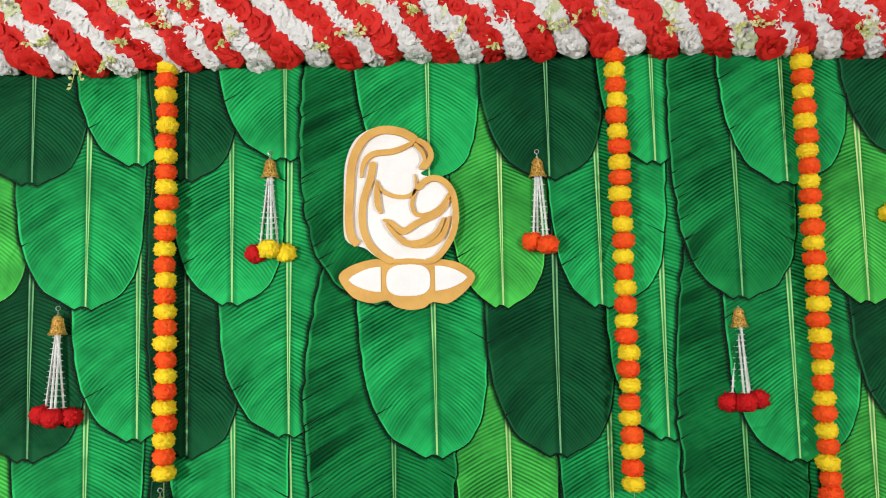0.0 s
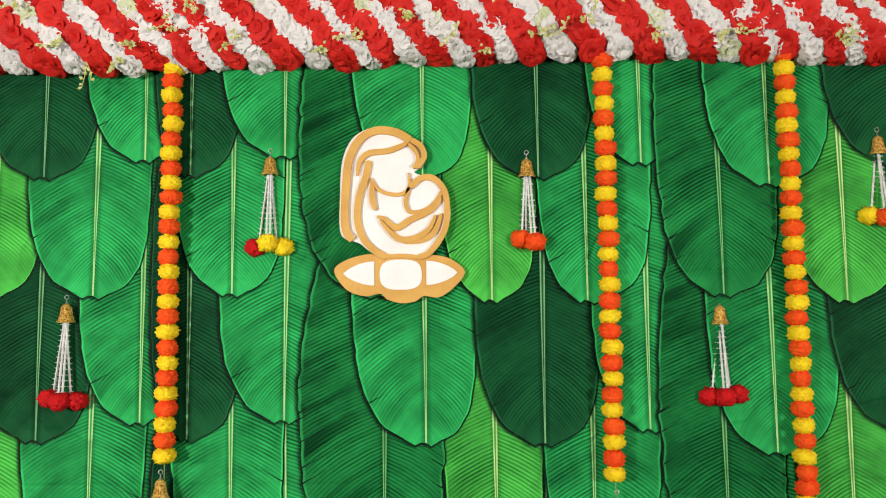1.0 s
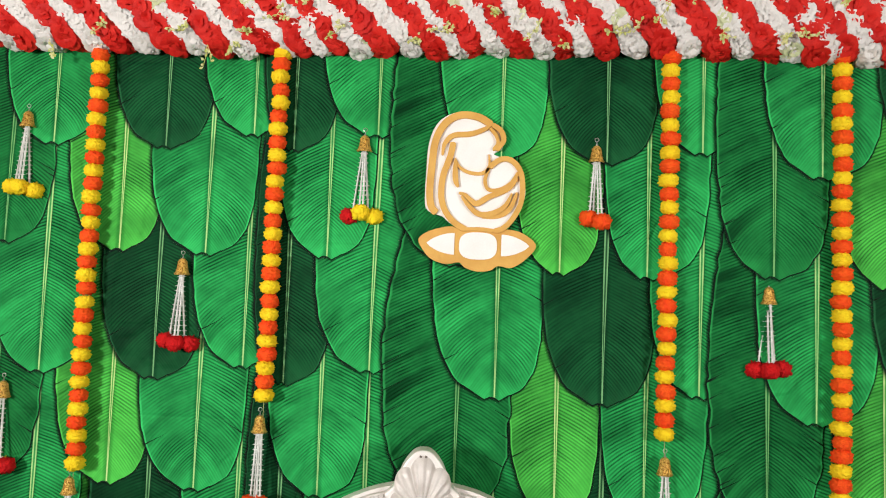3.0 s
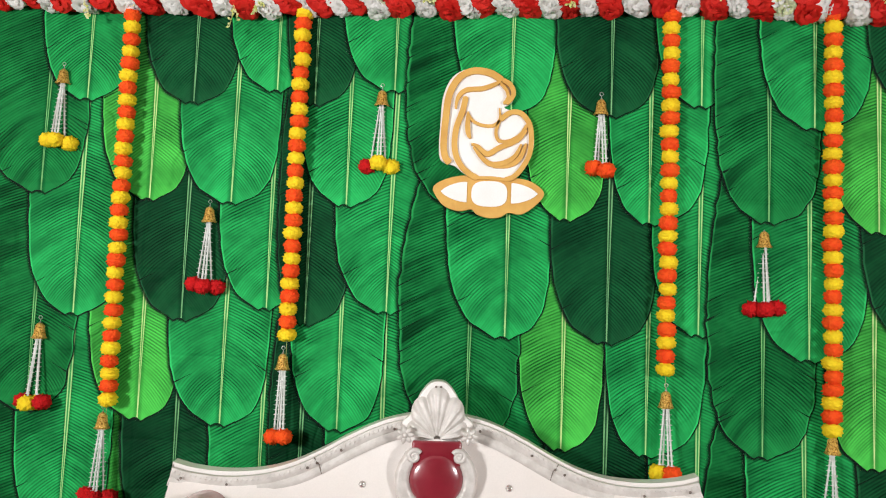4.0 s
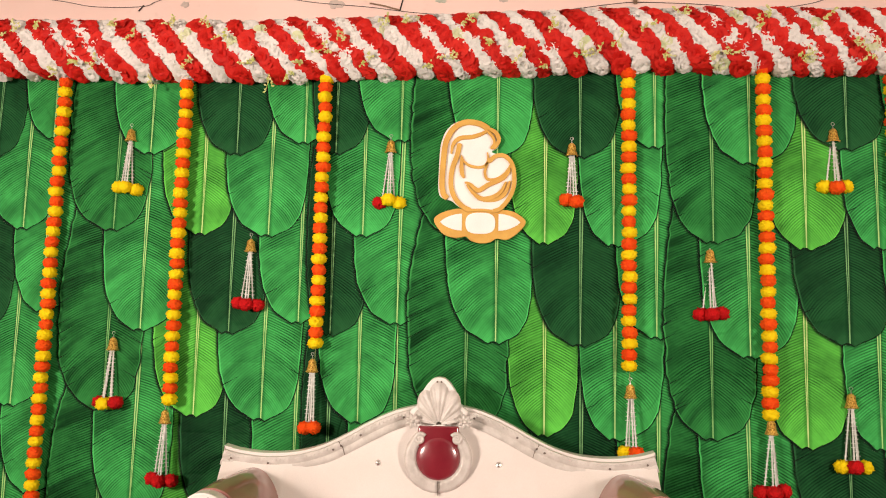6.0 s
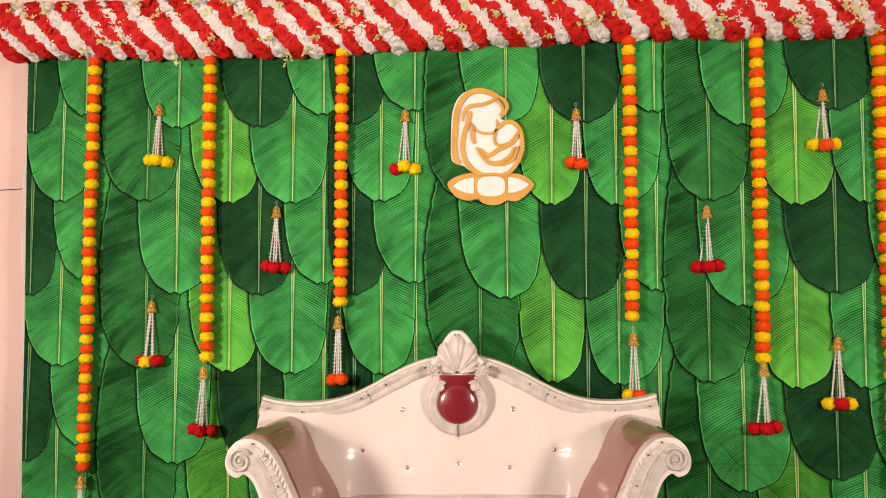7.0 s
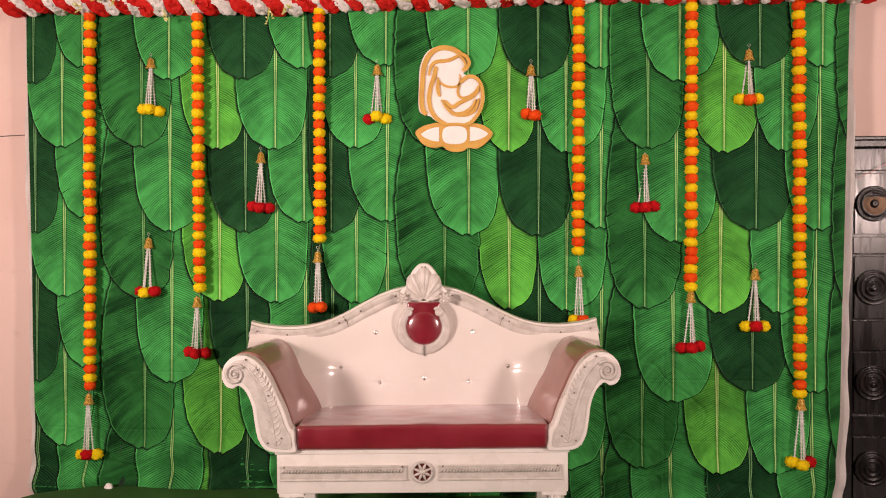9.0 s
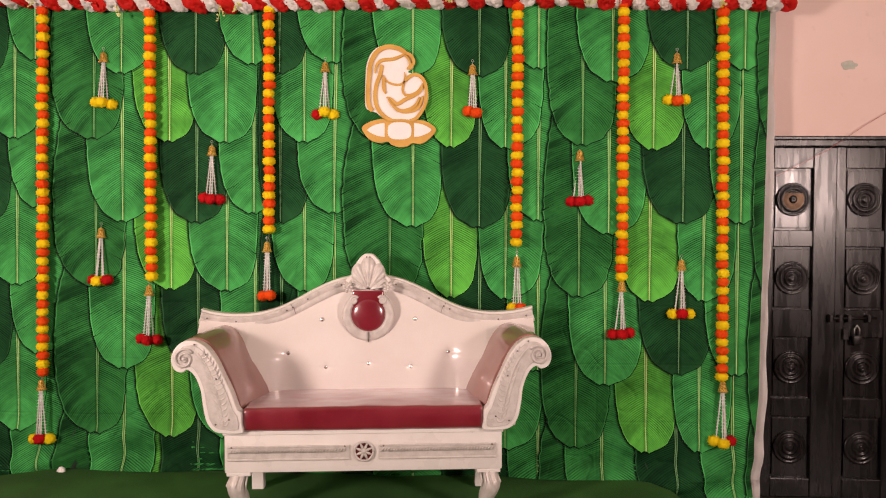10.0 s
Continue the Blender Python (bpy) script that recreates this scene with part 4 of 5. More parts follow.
def sofa_crest(sofa):
    """Shell of acanthus lobes, with its white board behind."""
    y = back_y(0, 1.0) - 0.03
    outline = counter(spline([(-0.115, 1.065), (-0.085, 1.10), (-0.062, 1.155), (-0.03, 1.195), (0, 1.204), (0.03, 1.195), (0.062, 1.155), (0.085, 1.10), (0.115, 1.065), (0.06, 1.04), (-0.06, 1.04)], 6, True))
    bm = slab(bmesh.new(), outline, y, 0.535, 0, 0.006)
    crest = part("crest", bm, LACQUER, sofa, "white crest board")
    bm = bmesh.new()
    n = 90
    grid = []
    for i in range(n + 1):
        a = radians(-82 + 164 * i / n)
        lobe = abs(math.cos(4.5 * a))
        reach = (0.112 + 0.036 * math.cos(a) ** 2) * (0.84 + 0.16 * lobe ** 0.7)
        col = []
        for k in range(9):
            u = k / 8
            r = 0.012 + (reach - 0.012) * u
            h = 0.008 + 0.015 * math.sin(math.pi * (0.1 + 0.85 * u)) * (0.35 + 0.65 * lobe) + 0.004 * math.cos(27 * a) * u
            col.append(bm.verts.new((r * math.sin(a) * 0.92, y - (h if k < 8 else 0.0), 1.018 + r * math.cos(a) * 1.15)))
        grid.append(col)
    for p, q in zip(grid, grid[1:]):
        for k in range(8):
            bm.faces.new((p[k], p[k + 1], q[k + 1], q[k]))
    part("acanthus_shell", bm, SILVER, crest, "silver painted carved acanthus shell", smooth=True)
    for x, z in ((-0.008, 1.186), (0.008, 1.186)):
        part("screw", lathe(bmesh.new(), [(0.004, 0), (0.004, 0.002), (0.002, 0.003)], 8, Matrix.Translation((x, y - 0.001, z)) @ FACE_FRONT), SCREW, crest)
    # medallion: silver ring, maroon pad, side scrolls and rosettes
    c, yb = 0.893, back_y(0, 0.87) - 0.020
    med = new("medallion")
    med.parent = sofa
    bm = bmesh.new()
    loops = []
    for i in range(73):
        a = radians(-230 + 280 * i / 72)
        fat = 0.75 + 0.25 * math.sin(math.pi * i / 72)
        loop = []
        for k in range(9):
            b = math.pi * k / 8
            w = 0.027 * fat
            r = 0.109 + w * math.cos(b)
            h = 0.020 * math.sin(b) + 0.0012 * math.sin(2 * b) * math.sin(24 * a) - (0.006 if k in (4,) else 0)
            loop.append(bm.verts.new((r * math.cos(a), yb - h, c + r * math.sin(a))))
        loops.append(loop)
    for p, q in zip(loops, loops[1:]):
        for k in range(8):
            bm.faces.new((p[k], p[k + 1], q[k + 1], q[k]))
    bm.faces.new(loops[0]), bm.faces.new(list(reversed(loops[-1])))
    part("ring", bm, SILVER, med, "silver painted carved ring", smooth=True)
    disc = [(0.128 * math.cos(2 * math.pi * k / 48), c + 0.128 * math.sin(2 * math.pi * k / 48)) for k in range(48)]
    part("backing", slab(bmesh.new(), counter(disc), yb + 0.002, yb + 0.06), LACQUER, med)
    bm = bmesh.new()
    rows = []
    for k in range(13):
        u = k / 12
        row = []
        for i in range(48):
            a = 2 * math.pi * i / 48
            x, z = 0.087 * u * math.cos(a), 0.087 * u * math.sin(a)
            row.append(bm.verts.new((x, yb - 0.024 * math.sqrt(max(0.0, 1 - u * u)) - 0.002, c + z)))
        rows.append(row)
    for p, q in zip(rows, rows[1:]):
        for i in range(48):
            bm.faces.new((p[i], p[(i + 1) % 48], q[(i + 1) % 48], q[i]))
    bmesh.ops.remove_doubles(bm, verts=bm.verts[:], dist=0.0004)
    part("pad", bm, MAROON, med, "glossy maroon vinyl pad", smooth=True)
    shade(part("pad_neck", box(bmesh.new(), -0.080, 0.080, yb - 0.012, yb + 0.02, c + 0.045, c + 0.124, 0.008, 3), MAROON, med), 50)
    for way in (-1, 1):
        bm = bmesh.new()
        curl = []
        for k in range(30):
            a = 0.5 + 0.36 * k
            r = 0.022 * (1 - k / 33)
            curl.append((way * (0.072 - r * math.cos(a)), yb - 0.014, c + 0.075 + r * math.sin(a)))
        tube(bm, curl, lambda t: 0.0085 * (1 - 0.45 * t), 8)
        part("scroll", bm, SILVER, med, smooth=True)
        bm = bmesh.new()
        for k in range(7):
            a = 2 * math.pi * k / 7
            m = Matrix.Translation((way * 0.103, yb - 0.012, c + 0.142)) @ FACE_FRONT @ Matrix.Rotation(a, 4, "Z") @ Matrix.Translation((0.014, 0, 0)) @ Matrix.Diagonal((1.3, 0.7, 0.7, 1))
            bmesh.ops.create_icosphere(bm, subdivisions=2, radius=0.0125, matrix=m)
        bmesh.ops.create_icosphere(bm, subdivisions=2, radius=0.009, matrix=Matrix.Translation((way * 0.103, yb - 0.02, c + 0.142)))
        part("rosette", bm, SILVER, med, smooth=True)
    bm = box(bmesh.new(), -0.0015, 0.0015, yb - 0.024, yb, c - 0.137, c - 0.086)
    part("joint", bm, SCREW, med)


ARM = [(0.545, 0.412), (0.546, 0.455), (0.548, 0.502), (0.566, 0.523), (0.592, 0.598), (0.626, 0.672), (0.660, 0.745), (0.702, 0.802), (0.752, 0.830), (0.806, 0.826), (0.844, 0.790), (0.857, 0.742), (0.842, 0.702), (0.810, 0.688), (0.784, 0.700), (0.752, 0.670), (0.728, 0.61), (0.718, 0.54), (0.704, 0.47), (0.674, 0.425), (0.63, 0.411)]

ARM_PANEL = [(0.563, 0.430), (0.565, 0.488), (0.583, 0.518), (0.609, 0.592), (0.643, 0.664), (0.677, 0.735), (0.714, 0.785), (0.755, 0.811), (0.798, 0.808), (0.826, 0.780), (0.838, 0.742), (0.826, 0.716), (0.806, 0.708), (0.786, 0.721), (0.762, 0.712), (0.735, 0.675), (0.711, 0.612), (0.700, 0.54), (0.687, 0.478), (0.663, 0.442), (0.63, 0.430)]


def sofa_arm(sofa, way):
    arm = new("armrest")
    arm.parent = sofa
    outline = [(way * p.x, p.y) for p in spline(ARM, 5, True)]
    part("scroll_front", slab(bmesh.new(), counter(outline), -0.035, 0.03, 0, 0.005), LACQUER, arm, "white lacquered scroll front")
    shrunk = counter([(way * p.x, p.y) for p in spline(ARM_PANEL, 4, True)])
    part("carved_panel", slab(bmesh.new(), shrunk, -0.040, -0.034, 0, 0.002), SILVER, arm, "silver painted carved panel")
    # the volute's spiral and the feathered leaf below it
    bm = bmesh.new()
    curl = []
    for k in range(46):
        a = 2.5 - 0.30 * k
        r = 0.046 * (1 - k / 50)
        curl.append((way * (0.797 + r * math.cos(a)), -0.044, 0.752 + r * math.sin(a)))
    tube(bm, curl, lambda t: 0.0065 * (1 - 0.4 * t), 7)
    bmesh.ops.create_icosphere(bm, subdivisions=2, radius=0.011, matrix=Matrix.Translation((way * 0.797, -0.044, 0.752)))
    part("spiral", bm, SILVER, arm, smooth=True)
    bm = bmesh.new()
    stem = spline([(0.738, 0.775), (0.697, 0.715), (0.664, 0.63), (0.640, 0.54), (0.624, 0.445)], 8)
    tube(bm, [(way * p.x, -0.040, p.y) for p in stem], lambda t: 0.006 * (1 - 0.5 * t), 6)
    for i, p in enumerate(stem[2::2]):
        for side in (-1, 1):
            reach = 0.022 + 0.014 * math.sin(math.pi * i / 14)
            b = p + Vector((side * reach, 0.040 + 0.010 * side))
            mid = (p + b) / 2 + Vector((side * 0.007, -0.006))
            tube(bm, [(way * q.x, -0.0385, q.y) for q in spline([p, mid, b], 3)], lambda t: 0.0046 * math.sin(math.pi * (0.2 + 0.75 * t)), 6)
    part("feather_carving", bm, SILVER, arm, smooth=True)
    for x, z in ((0.70, 0.77), (0.655, 0.66), (0.60, 0.475), (0.66, 0.455), (0.75, 0.815)):
        part("screw", lathe(bmesh.new(), [(0.0042, 0), (0.0042, 0.002), (0.002, 0.003)], 8, Matrix.Translation((way * x, -0.041, z)) @ FACE_FRONT), SCREW, arm)
    # padded roll behind the scroll
    prof = spline([(0.553, 0.47), (0.566, 0.53)] + ARM[4:11], 9)
    bm = bmesh.new()
    loops = []
    for j in range(33):
        v = j / 32
        y = 0.03 + 0.42 * v
        fat = 0.010 + 0.016 * math.sin(math.pi * min(1.0, 0.12 + v))
        loop = []
        for i, p in enumerate(prof):
            d = prof[min(i + 1, len(prof) - 1)] - prof[max(i - 1, 0)]
            nrm = Vector((-d.y, d.x)).normalized()
            k = math.sin(math.pi * (0.1 + 0.85 * i / (len(prof) - 1)))
            wrinkle = 0.0025 * noise.noise(Vector((p.x * 10, y * 7, p.y * 10))) + 0.0010 * noise.noise(Vector((p.x * 30, y * 26, p.y * 34)))
            q = p + nrm * (fat * k - 0.006 + wrinkle)
            loop.append(bm.verts.new((way * (q.x - v * (0.095 - 0.045 * min(1.0, max(0.0, (p.y - 0.47) / 0.36)))), y, q.y + 0.03 * v * k)))
        loops.append(loop)
    for a, b in zip(loops, loops[1:]):
        for i in range(len(prof) - 1):
            bm.faces.new((a[i], a[i + 1], b[i + 1], b[i]))
    for loop in (loops[0], loops[-1]):
        bm.faces.new(loop)
    shade(part("arm_pad", bm, ROSE, arm, "glossy dusty rose vinyl pad"), 50)
    part("outer_board", box(bmesh.new(), *sorted((way * 0.66, way * 0.70)), 0.03, 0.50, 0.415, 0.72, 0.006), LACQUER, arm)


def sofa_base(sofa):
    shade(part("base", box(bmesh.new(), -0.632, 0.632, 0.0, 0.52, 0.222, 0.412, 0.005), LACQUER, sofa, "white lacquered base"), 40)
    part("base_lip", box(bmesh.new(), -0.638, 0.638, -0.008, 0.0, 0.395, 0.412, 0.003), LACQUER, sofa)
    for x0, x1 in ((-0.617, -0.066), (0.070, 0.605)):
        bm = box(bmesh.new(), x0, x1, -0.008, 0.0, 0.278, 0.346, 0.003)
        box(bm, x0, x1, -0.013, -0.006, 0.337, 0.346, 0.003)
        box(bm, x0, x1, -0.013, -0.006, 0.278, 0.287, 0.003)
        trim = part("carved_strip", bm, SILVER, sofa, "silver painted strip with rope carving")
        bm = bmesh.new()
        n = int((x1 - x0 - 0.02) / 0.0135)
        for i in range(n):
            x = x0 + 0.012 + 0.0135 * i
            tube(bm, [(x - 0.006, -0.009, 0.313), (x, -0.014, 0.321), (x + 0.008, -0.009, 0.330)], lambda t: 0.0042 * math.sin(math.pi * (0.2 + 0.6 * t)), 5)
        part("rope_carving", bm, SILVER, trim, smooth=True)
        for x in (x0 + 0.02, x1 - 0.02):
            part("screw", lathe(bmesh.new(), [(0.0042, 0), (0.0042, 0.002), (0.002, 0.003)], 8, Matrix.Translation((x, -0.013, 0.341)) @ FACE_FRONT), SCREW, trim)
    wheel = part("wheel_boss", lathe(bmesh.new(), [(0.046, 0.0), (0.046, 0.004), (0.001, 0.004)], 32, Matrix.Translation((0, -0.001, 0.315)) @ FACE_FRONT), BROWN, sofa, "dark disc behind a silver spoked wheel")
    rim = [(0.043 * math.cos(a), -0.008, 0.315 + 0.043 * math.sin(a)) for a in (2 * math.pi * k / 36 for k in range(37))]
    part("wheel_rim", tube(bmesh.new(), rim, 0.0055, 8), SILVER, wheel, smooth=True)
    part("hub", lathe(bmesh.new(), [(0.013, 0.0), (0.012, 0.008), (0.005, 0.013)], 14, Matrix.Translation((0, -0.005, 0.315)) @ FACE_FRONT), SILVER, wheel, smooth=True)
    for k in range(8):
        a = math.pi / 8 + 2 * math.pi * k / 8
        e = Vector((math.cos(a), 0, math.sin(a)))
        part("spoke", tube(bmesh.new(), [Vector((0, -0.009, 0.315)) + e * r for r in (0.007, 0.020, 0.041)], lambda t: 0.0028 + 0.004 * math.sin(math.pi * t), 6), SILVER, wheel, smooth=True)
    # seat cushion
    bm = box(bmesh.new(), -0.548, 0.548, -0.014, 0.44, 0.4125, 0.519, 0.017, 4)
    bmesh.ops.subdivide_edges(bm, edges=[e for e in bm.edges if e.calc_length() > 0.3], cuts=44, use_grid_fill=True)
    for v in bm.verts:
        if v.co.z > 0.46:
            v.co.z += 0.012 * math.cos(v.co.x * 2.6) * math.sin(math.pi * min(1, max(0, (v.co.y + 0.02) / 0.48))) + 0.003 * noise.noise(v.co * 7) + 0.0012 * noise.noise(v.co * 21)
        if v.co.y < 0.02:
            v.co.y -= 0.006 * math.sin(math.pi * min(1, max(0, (v.co.z - 0.41) / 0.09))) + 0.003 * noise.noise(Vector((v.co.x * 9, 0, v.co.z * 18))) + 0.0018 * noise.noise(Vector((v.co.x * 26, 3, v.co.z * 40))) - 0.004 * math.exp(-(v.co.x / 0.018) ** 2)
    shade(part("seat_cushion", bm, MAROON, sofa, "glossy maroon vinyl seat"), 50)
    for x in (-0.57, 0.57):
        bm = bmesh.new()
        pts = [(x, 0.045, 0.222), (x * 1.02, 0.030, 0.18), (x * 1.025, 0.022, 0.145), (x * 0.99, 0.040, 0.09), (x * 0.975, 0.045, 0.045), (x * 0.99, 0.030, 0.0)]
        line = spline([Vector(p) for p in pts], 5)
        tube(bm, line, lambda t: 0.045 - 0.012 * math.cos(2 * math.pi * t) * 0.6 - 0.022 * t + (0.012 if t > 0.93 else 0), 12)
        leg = part("leg", bm, SILVER, sofa, "carved silver and white cabriole leg", smooth=True)
        bm = bmesh.new()
        for k in range(5):
            a = radians(-150 + 30 * k)
            c, s = math.cos(a), math.sin(a)
            tube(bm, [(x + 0.040 * c, 0.045 + 0.040 * s, 0.205), (x * 1.02 + 0.050 * c, 0.028 + 0.048 * s, 0.165), (x * 1.01 + 0.040 * c, 0.030 + 0.036 * s, 0.115)], lambda t: 0.0065 * (1 - 0.75 * t), 6)
        part("leaf_carving", bm, SILVER, leg, smooth=True)
        part("leg_block", box(bmesh.new(), x - 0.055, x + 0.055, 0.002, 0.10, 0.205, 0.223, 0.004), LACQUER, sofa)
        part("leg", box(bmesh.new(), x - 0.03, x + 0.03, 0.44, 0.50, 0.0, 0.223, 0.005), LACQUER, sofa)


sofa = tagged(new("sofa"), "white wedding sofa with silver carving and a maroon seat", "sofa")
sofa_base(sofa)
sofa_back(sofa)
sofa_crest(sofa)
sofa_arm(sofa, -1)
sofa_arm(sofa, 1)
sofa.matrix_basis = pose(-0.078, -0.70, 0.0, 0, -0.6, 4.5)

# ---- the black door ----


def door():
    x0, x1, z0, z1 = DOOR
    y = 0.15
    d = structure("door_1", box(bmesh.new(), x0, x1, y + 0.03, y + 0.05, z0, z1), BLACK, "old black painted double door with turned ring panels, bolted", "door")
    frame_m = box(bmesh.new(), x0, x1, WALL_Y - 0.012, y + 0.05, 1.79, z1, 0.005)
    box(frame_m, x0, x1, WALL_Y - 0.03, y, 1.822, z1, 0.006)
    part("door_frame", frame_m, BLACK, d)
    for s, (a, b) in enumerate(((x0 + 0.005, 2.405), (2.41, x1 - 0.005))):
        pa, pb = ((2.051, 2.264), (2.437, 2.648))[s]
        leafy = part("door_leaf", box(bmesh.new(), a, b, y + 0.012, y + 0.032, z0 + 0.006, 1.788), BLACK, d)
        stiles = [(a, pa, z0 + 0.006, 1.788), (pb, b, z0 + 0.006, 1.788)]
        heights = [(-0.032, 0.312), (0.412, 0.749), (0.901, 1.245), (1.335, 1.674)]
        rails = [(z0 + 0.006, heights[0][0])] + [(heights[k][1], heights[k + 1][0]) for k in range(3)] + [(heights[3][1], 1.788)]
        for p, q, r, t in stiles:
            part("stile", box(bmesh.new(), p, q, y - 0.012, y + 0.012, r, t, 0.004), BLACK, leafy)
        for r, t in rails:
            part("rail", box(bmesh.new(), pa, pb, y - 0.010, y + 0.012, r, t, 0.004), BLACK, leafy)
        for k, (r, t) in enumerate(heights):
            cx, cz = (pa + pb) / 2, (r + t) / 2
            panel = part("panel", box(bmesh.new(), pa + 0.012, pb - 0.012, y + 0.003, y + 0.013, r + 0.012, t - 0.012, 0.003), BLACK, leafy)
            prof = [(0.092, 0.0), (0.092, 0.008), (0.084, 0.014), (0.078, 0.008), (0.072, 0.007), (0.066, 0.014), (0.058, 0.016), (0.052, 0.008), (0.046, 0.008), (0.040, 0.015), (0.034, 0.015), (0.028, 0.008), (0.022, 0.009), (0.016, 0.017), (0.007, 0.019), (0.001, 0.016)]
            bm = lathe(bmesh.new(), prof, 40, Matrix.Translation((cx, y + 0.004, cz)) @ FACE_FRONT)
            worn = s == 0 and k == 3
            if worn:
                for f in bm.faces:
                    c = f.calc_center_median()
                    rad = math.hypot(c.x - cx, c.z - cz)
                    if 0.022 < rad < 0.056 and c.z < cz + 0.035:
                        f.material_index = 1
            part("turned_rings", bm, [BLACK, WORN], panel, "turned ring ornament with the paint worn off" if worn else "", smooth=True)
    part("meeting_strip", box(bmesh.new(), 2.385, 2.435, y - 0.0155, y - 0.010, z0 + 0.006, 1.788, 0.002), BLACK, d)
    bolt = tube(bmesh.new(), [(2.35, y - 0.032, 0.856), (2.60, y - 0.032, 0.860)], 0.007, 10)
    latch = part("bolt", bolt, IRON, d, "black iron slide bolt", smooth=True)
    for x in (2.358, 2.408, 2.455, 2.56):
        part("staple", box(bmesh.new(), x - 0.010, x + 0.010, y - 0.044, y - 0.010, 0.836, 0.878, 0.004), IRON, latch)
    part("hasp", box(bmesh.new(), 2.425, 2.455, y - 0.034, y - 0.024, 0.74, 0.80, 0.003), IRON, latch)
    lock = shade(part("padlock", box(bmesh.new(), 2.475, 2.522, y - 0.046, y - 0.022, 0.715, 0.765, 0.006), IRON, d, "black padlock"), 40)
    part("shackle", tube(bmesh.new(), [(2.485, y - 0.034, 0.765), (2.485, y - 0.034, 0.80), (2.4985, y - 0.034, 0.82), (2.512, y - 0.034, 0.80), (2.512, y - 0.034, 0.765)], 0.004, 8), WIRE, lock, smooth=True)


door()

# ---- small things on the wall and at the foot of the cloth ----


def cable(points, label, radius=0.0022, material=None):
    ob = part("cable", tube(bmesh.new(), spline([Vector(p) for p in points], 8), radius, 6), material or IRON, smooth=True)
    return tagged(ob, label, "cable")


wy = WALL_Y - 0.004
cable([(-3.5, wy, 1.92), (-2.75, wy, 1.895), (-2.33, wy, 1.905), (-2.25, wy, 1.905)], "thin dark cable pinned along the pink wall")
cable([(-3.4, wy, 3.06), (-2.5, wy, 3.03), (-2.11, wy, 2.978), (-1.92, wy, 2.943), (-1.67, wy, 2.938), (-1.58, wy, 2.968), (-1.3, wy, 3.03), (-0.987, wy, 2.970), (-0.807, wy, 2.937), (-0.552, wy, 2.909), (-0.351, wy, 2.879), (-0.151, wy, 2.859), (0.097, wy, 2.852), (0.318, wy, 2.866), (0.563, wy, 2.893), (0.685, wy, 2.901), (0.878, wy, 2.892), (1.046, wy, 2.878), (1.165, wy, 2.861), (1.308, wy, 2.858), (1.451, wy, 2.876), (1.571, wy, 2.906), (1.736, wy, 2.908), (2.4, wy, 3.0), (3.0, wy, 3.04)], "thin dark cable sagging along the wall over the valance", 0.0016)


def wall_scrap(name, pts, radius, material, label, category):
    return tagged(part(name, tube(bmesh.new(), [(x, WALL_Y - radius, z) for x, z in pts], radius, 6), material, smooth=True), label, category)


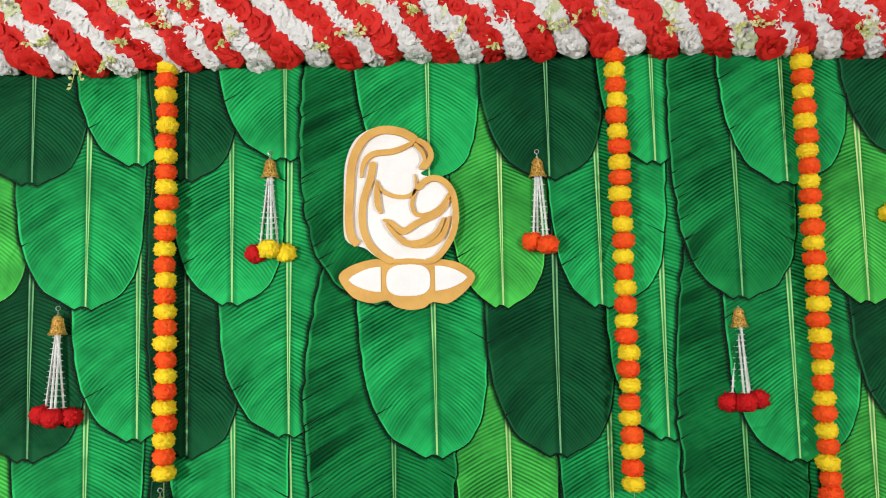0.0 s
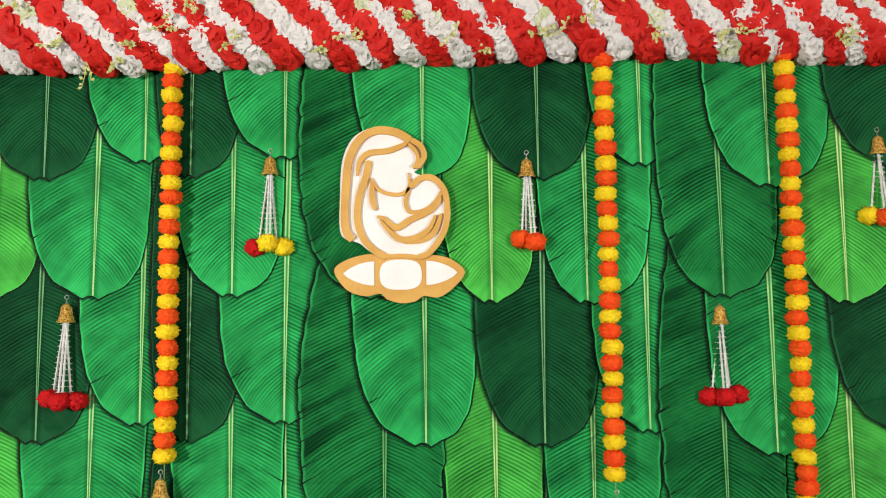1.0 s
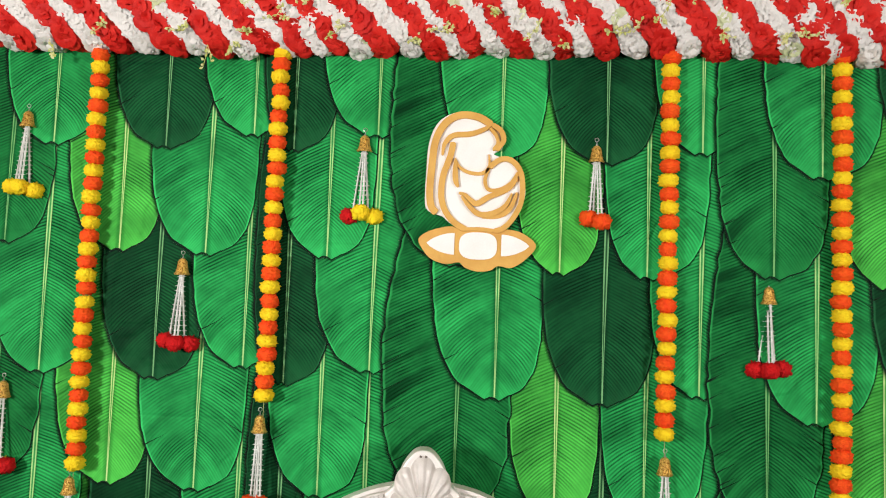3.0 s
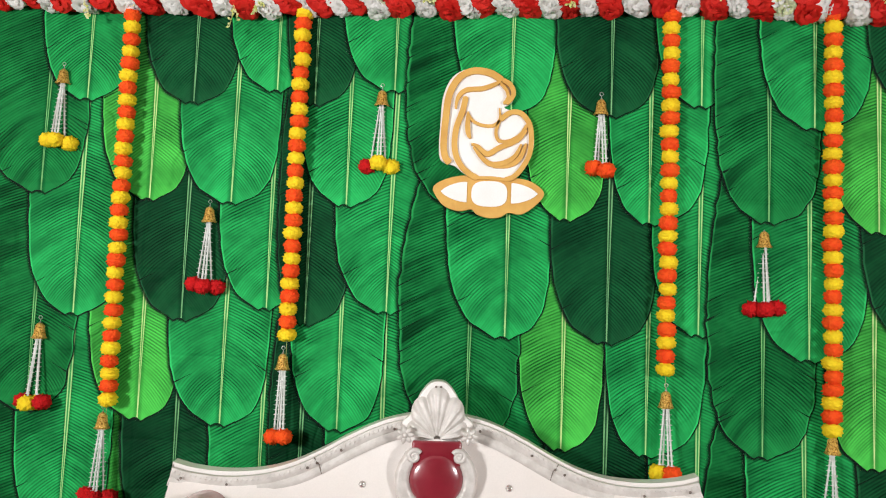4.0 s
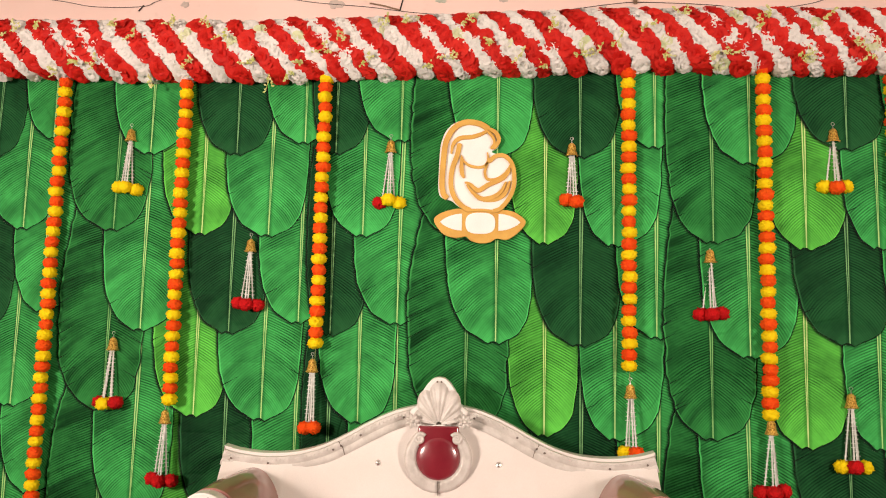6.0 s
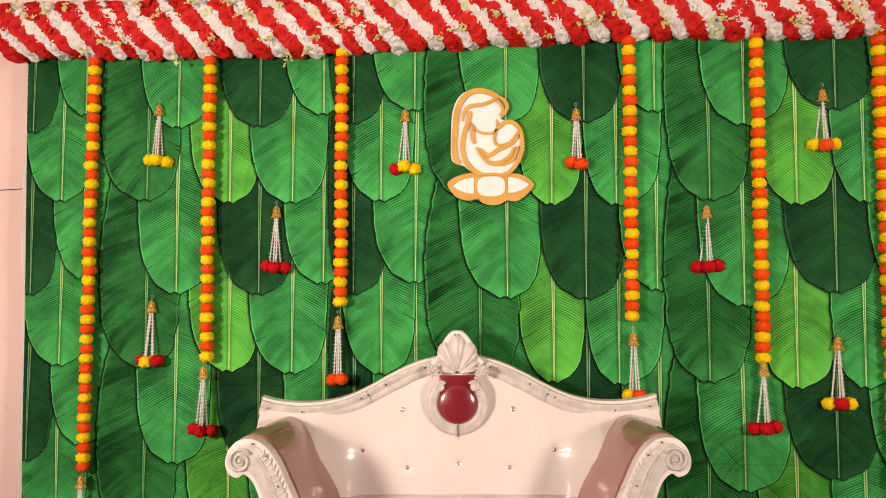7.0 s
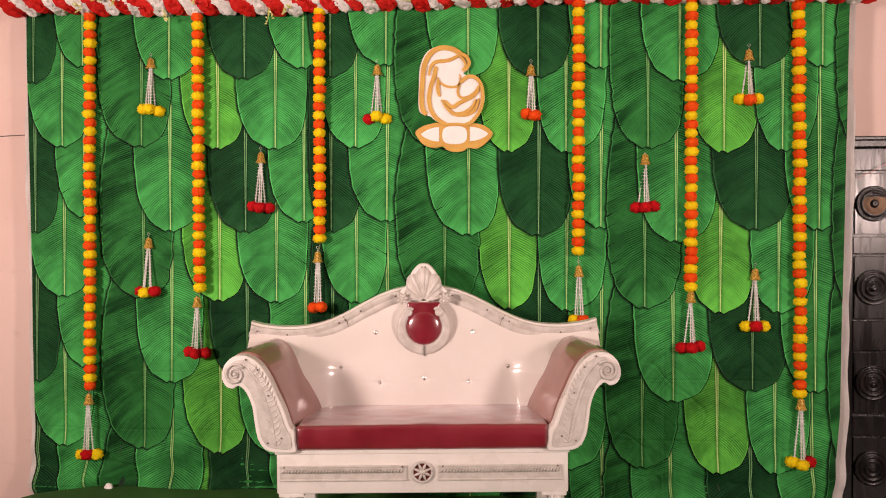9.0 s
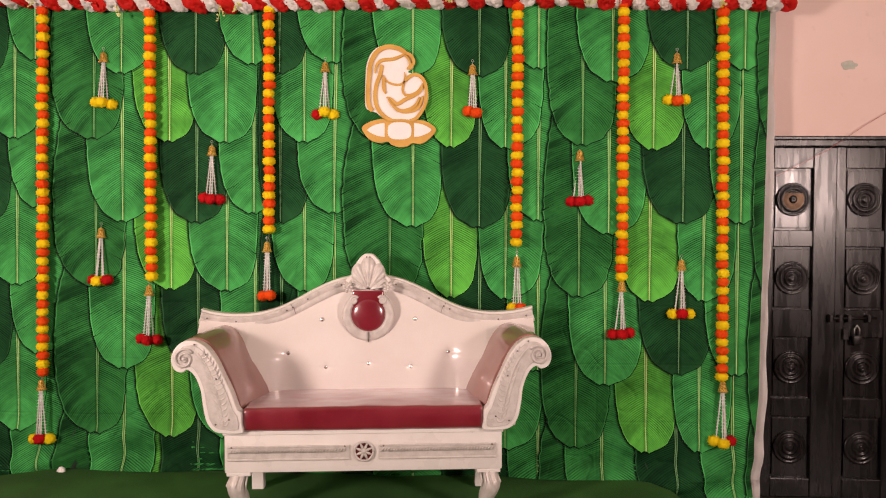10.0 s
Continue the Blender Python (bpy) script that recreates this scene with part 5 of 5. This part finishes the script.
wall_scrap("twig", [(-0.540, 2.927), (-0.47, 2.912), (-0.396, 2.890)], 0.004, WORN, "short dry twig caught on the wall cable", "twig")
wall_scrap("nail", [(-0.382, 2.945), (-0.396, 2.885)], 0.003, IRON, "thin rusty nail in the pink wall", "nail")
wall_scrap("nail", [(-1.690, 2.915), (-1.665, 2.945)], 0.003, IRON, "thin rusty nail in the pink wall", "nail")
wall_scrap("wooden_peg", [(0.691, 2.990), (0.690, 2.892)], 0.009, WORN, "brown wooden peg in the pink wall", "peg")
cable([(2.85, 0.106, 2.10), (2.56, 0.104, 1.93), (2.30, 0.100, 1.76), (2.05, 0.100, 1.63)], "thin pink string slanting across the wall and door", 0.0016, mottled("pink_string", (0.42, 0.12, 0.12), (0.55, 0.2, 0.18), 60, 0.7))


def paint_chip(x, z, size, seed, material, label):
    """A ragged patch where older paint or stain shows on the plaster."""
    bm = bmesh.new()
    edge = []
    for k in range(26):
        a = 2 * math.pi * k / 26
        r = size * (1 + 0.45 * noise.noise(Vector((math.cos(a) * 1.7, math.sin(a) * 1.7, seed))) + 0.15 * noise.noise(Vector((math.cos(a) * 5, math.sin(a) * 5, seed))))
        edge.append((x + 1.15 * r * math.cos(a), z + 0.75 * r * math.sin(a)))
    slab(bm, counter(edge), WALL_Y - 0.003, WALL_Y + 0.01)
    return structure("trim", bm, material, label, "paint patch")


OLD_GREEN = mottled("old_green_paint", (0.42, 0.46, 0.38), (0.55, 0.56, 0.48), 30, 0.7)
OLD_GREY = mottled("grey_stain", (0.44, 0.38, 0.34), (0.60, 0.50, 0.45), 30, 0.7)
for x, z, size, seed, material in ((2.43, 2.23, 0.036, 4, OLD_GREEN), (-0.705, 2.925, 0.030, 9, OLD_GREY), (-0.201, 2.940, 0.024, 13, OLD_GREEN), (0.092, 2.930, 0.016, 17, OLD_GREY), (-1.455, 2.944, 0.018, 21, OLD_GREY), (0.551, 2.888, 0.010, 25, OLD_GREY)):
    paint_chip(x, z, size, seed, material, "ragged patch of old green paint on the pink wall" if material is OLD_GREEN else "ragged grey stain on the pink wall")


def crumpled(x, y, z, size, seed):
    bm = bmesh.new()
    bmesh.ops.create_icosphere(bm, subdivisions=3, radius=size)
    for v in bm.verts:
        k = 1 + 0.5 * noise.noise(v.co * 40 + Vector((seed, 0, 0)))
        v.co = Vector((v.co.x * 1.5 * k, v.co.y * 0.8 * k, max(0.0, v.co.z * k + 0.3 * size)))
    ob = part("crumpled_paper", bm, SELVAGE, None, smooth=False, loc=pose(x, y, z))
    return tagged(ob, "crumpled white paper at the foot of the backdrop", "paper")


crumpled(-1.83, -0.075, 0.0, 0.018, 2)
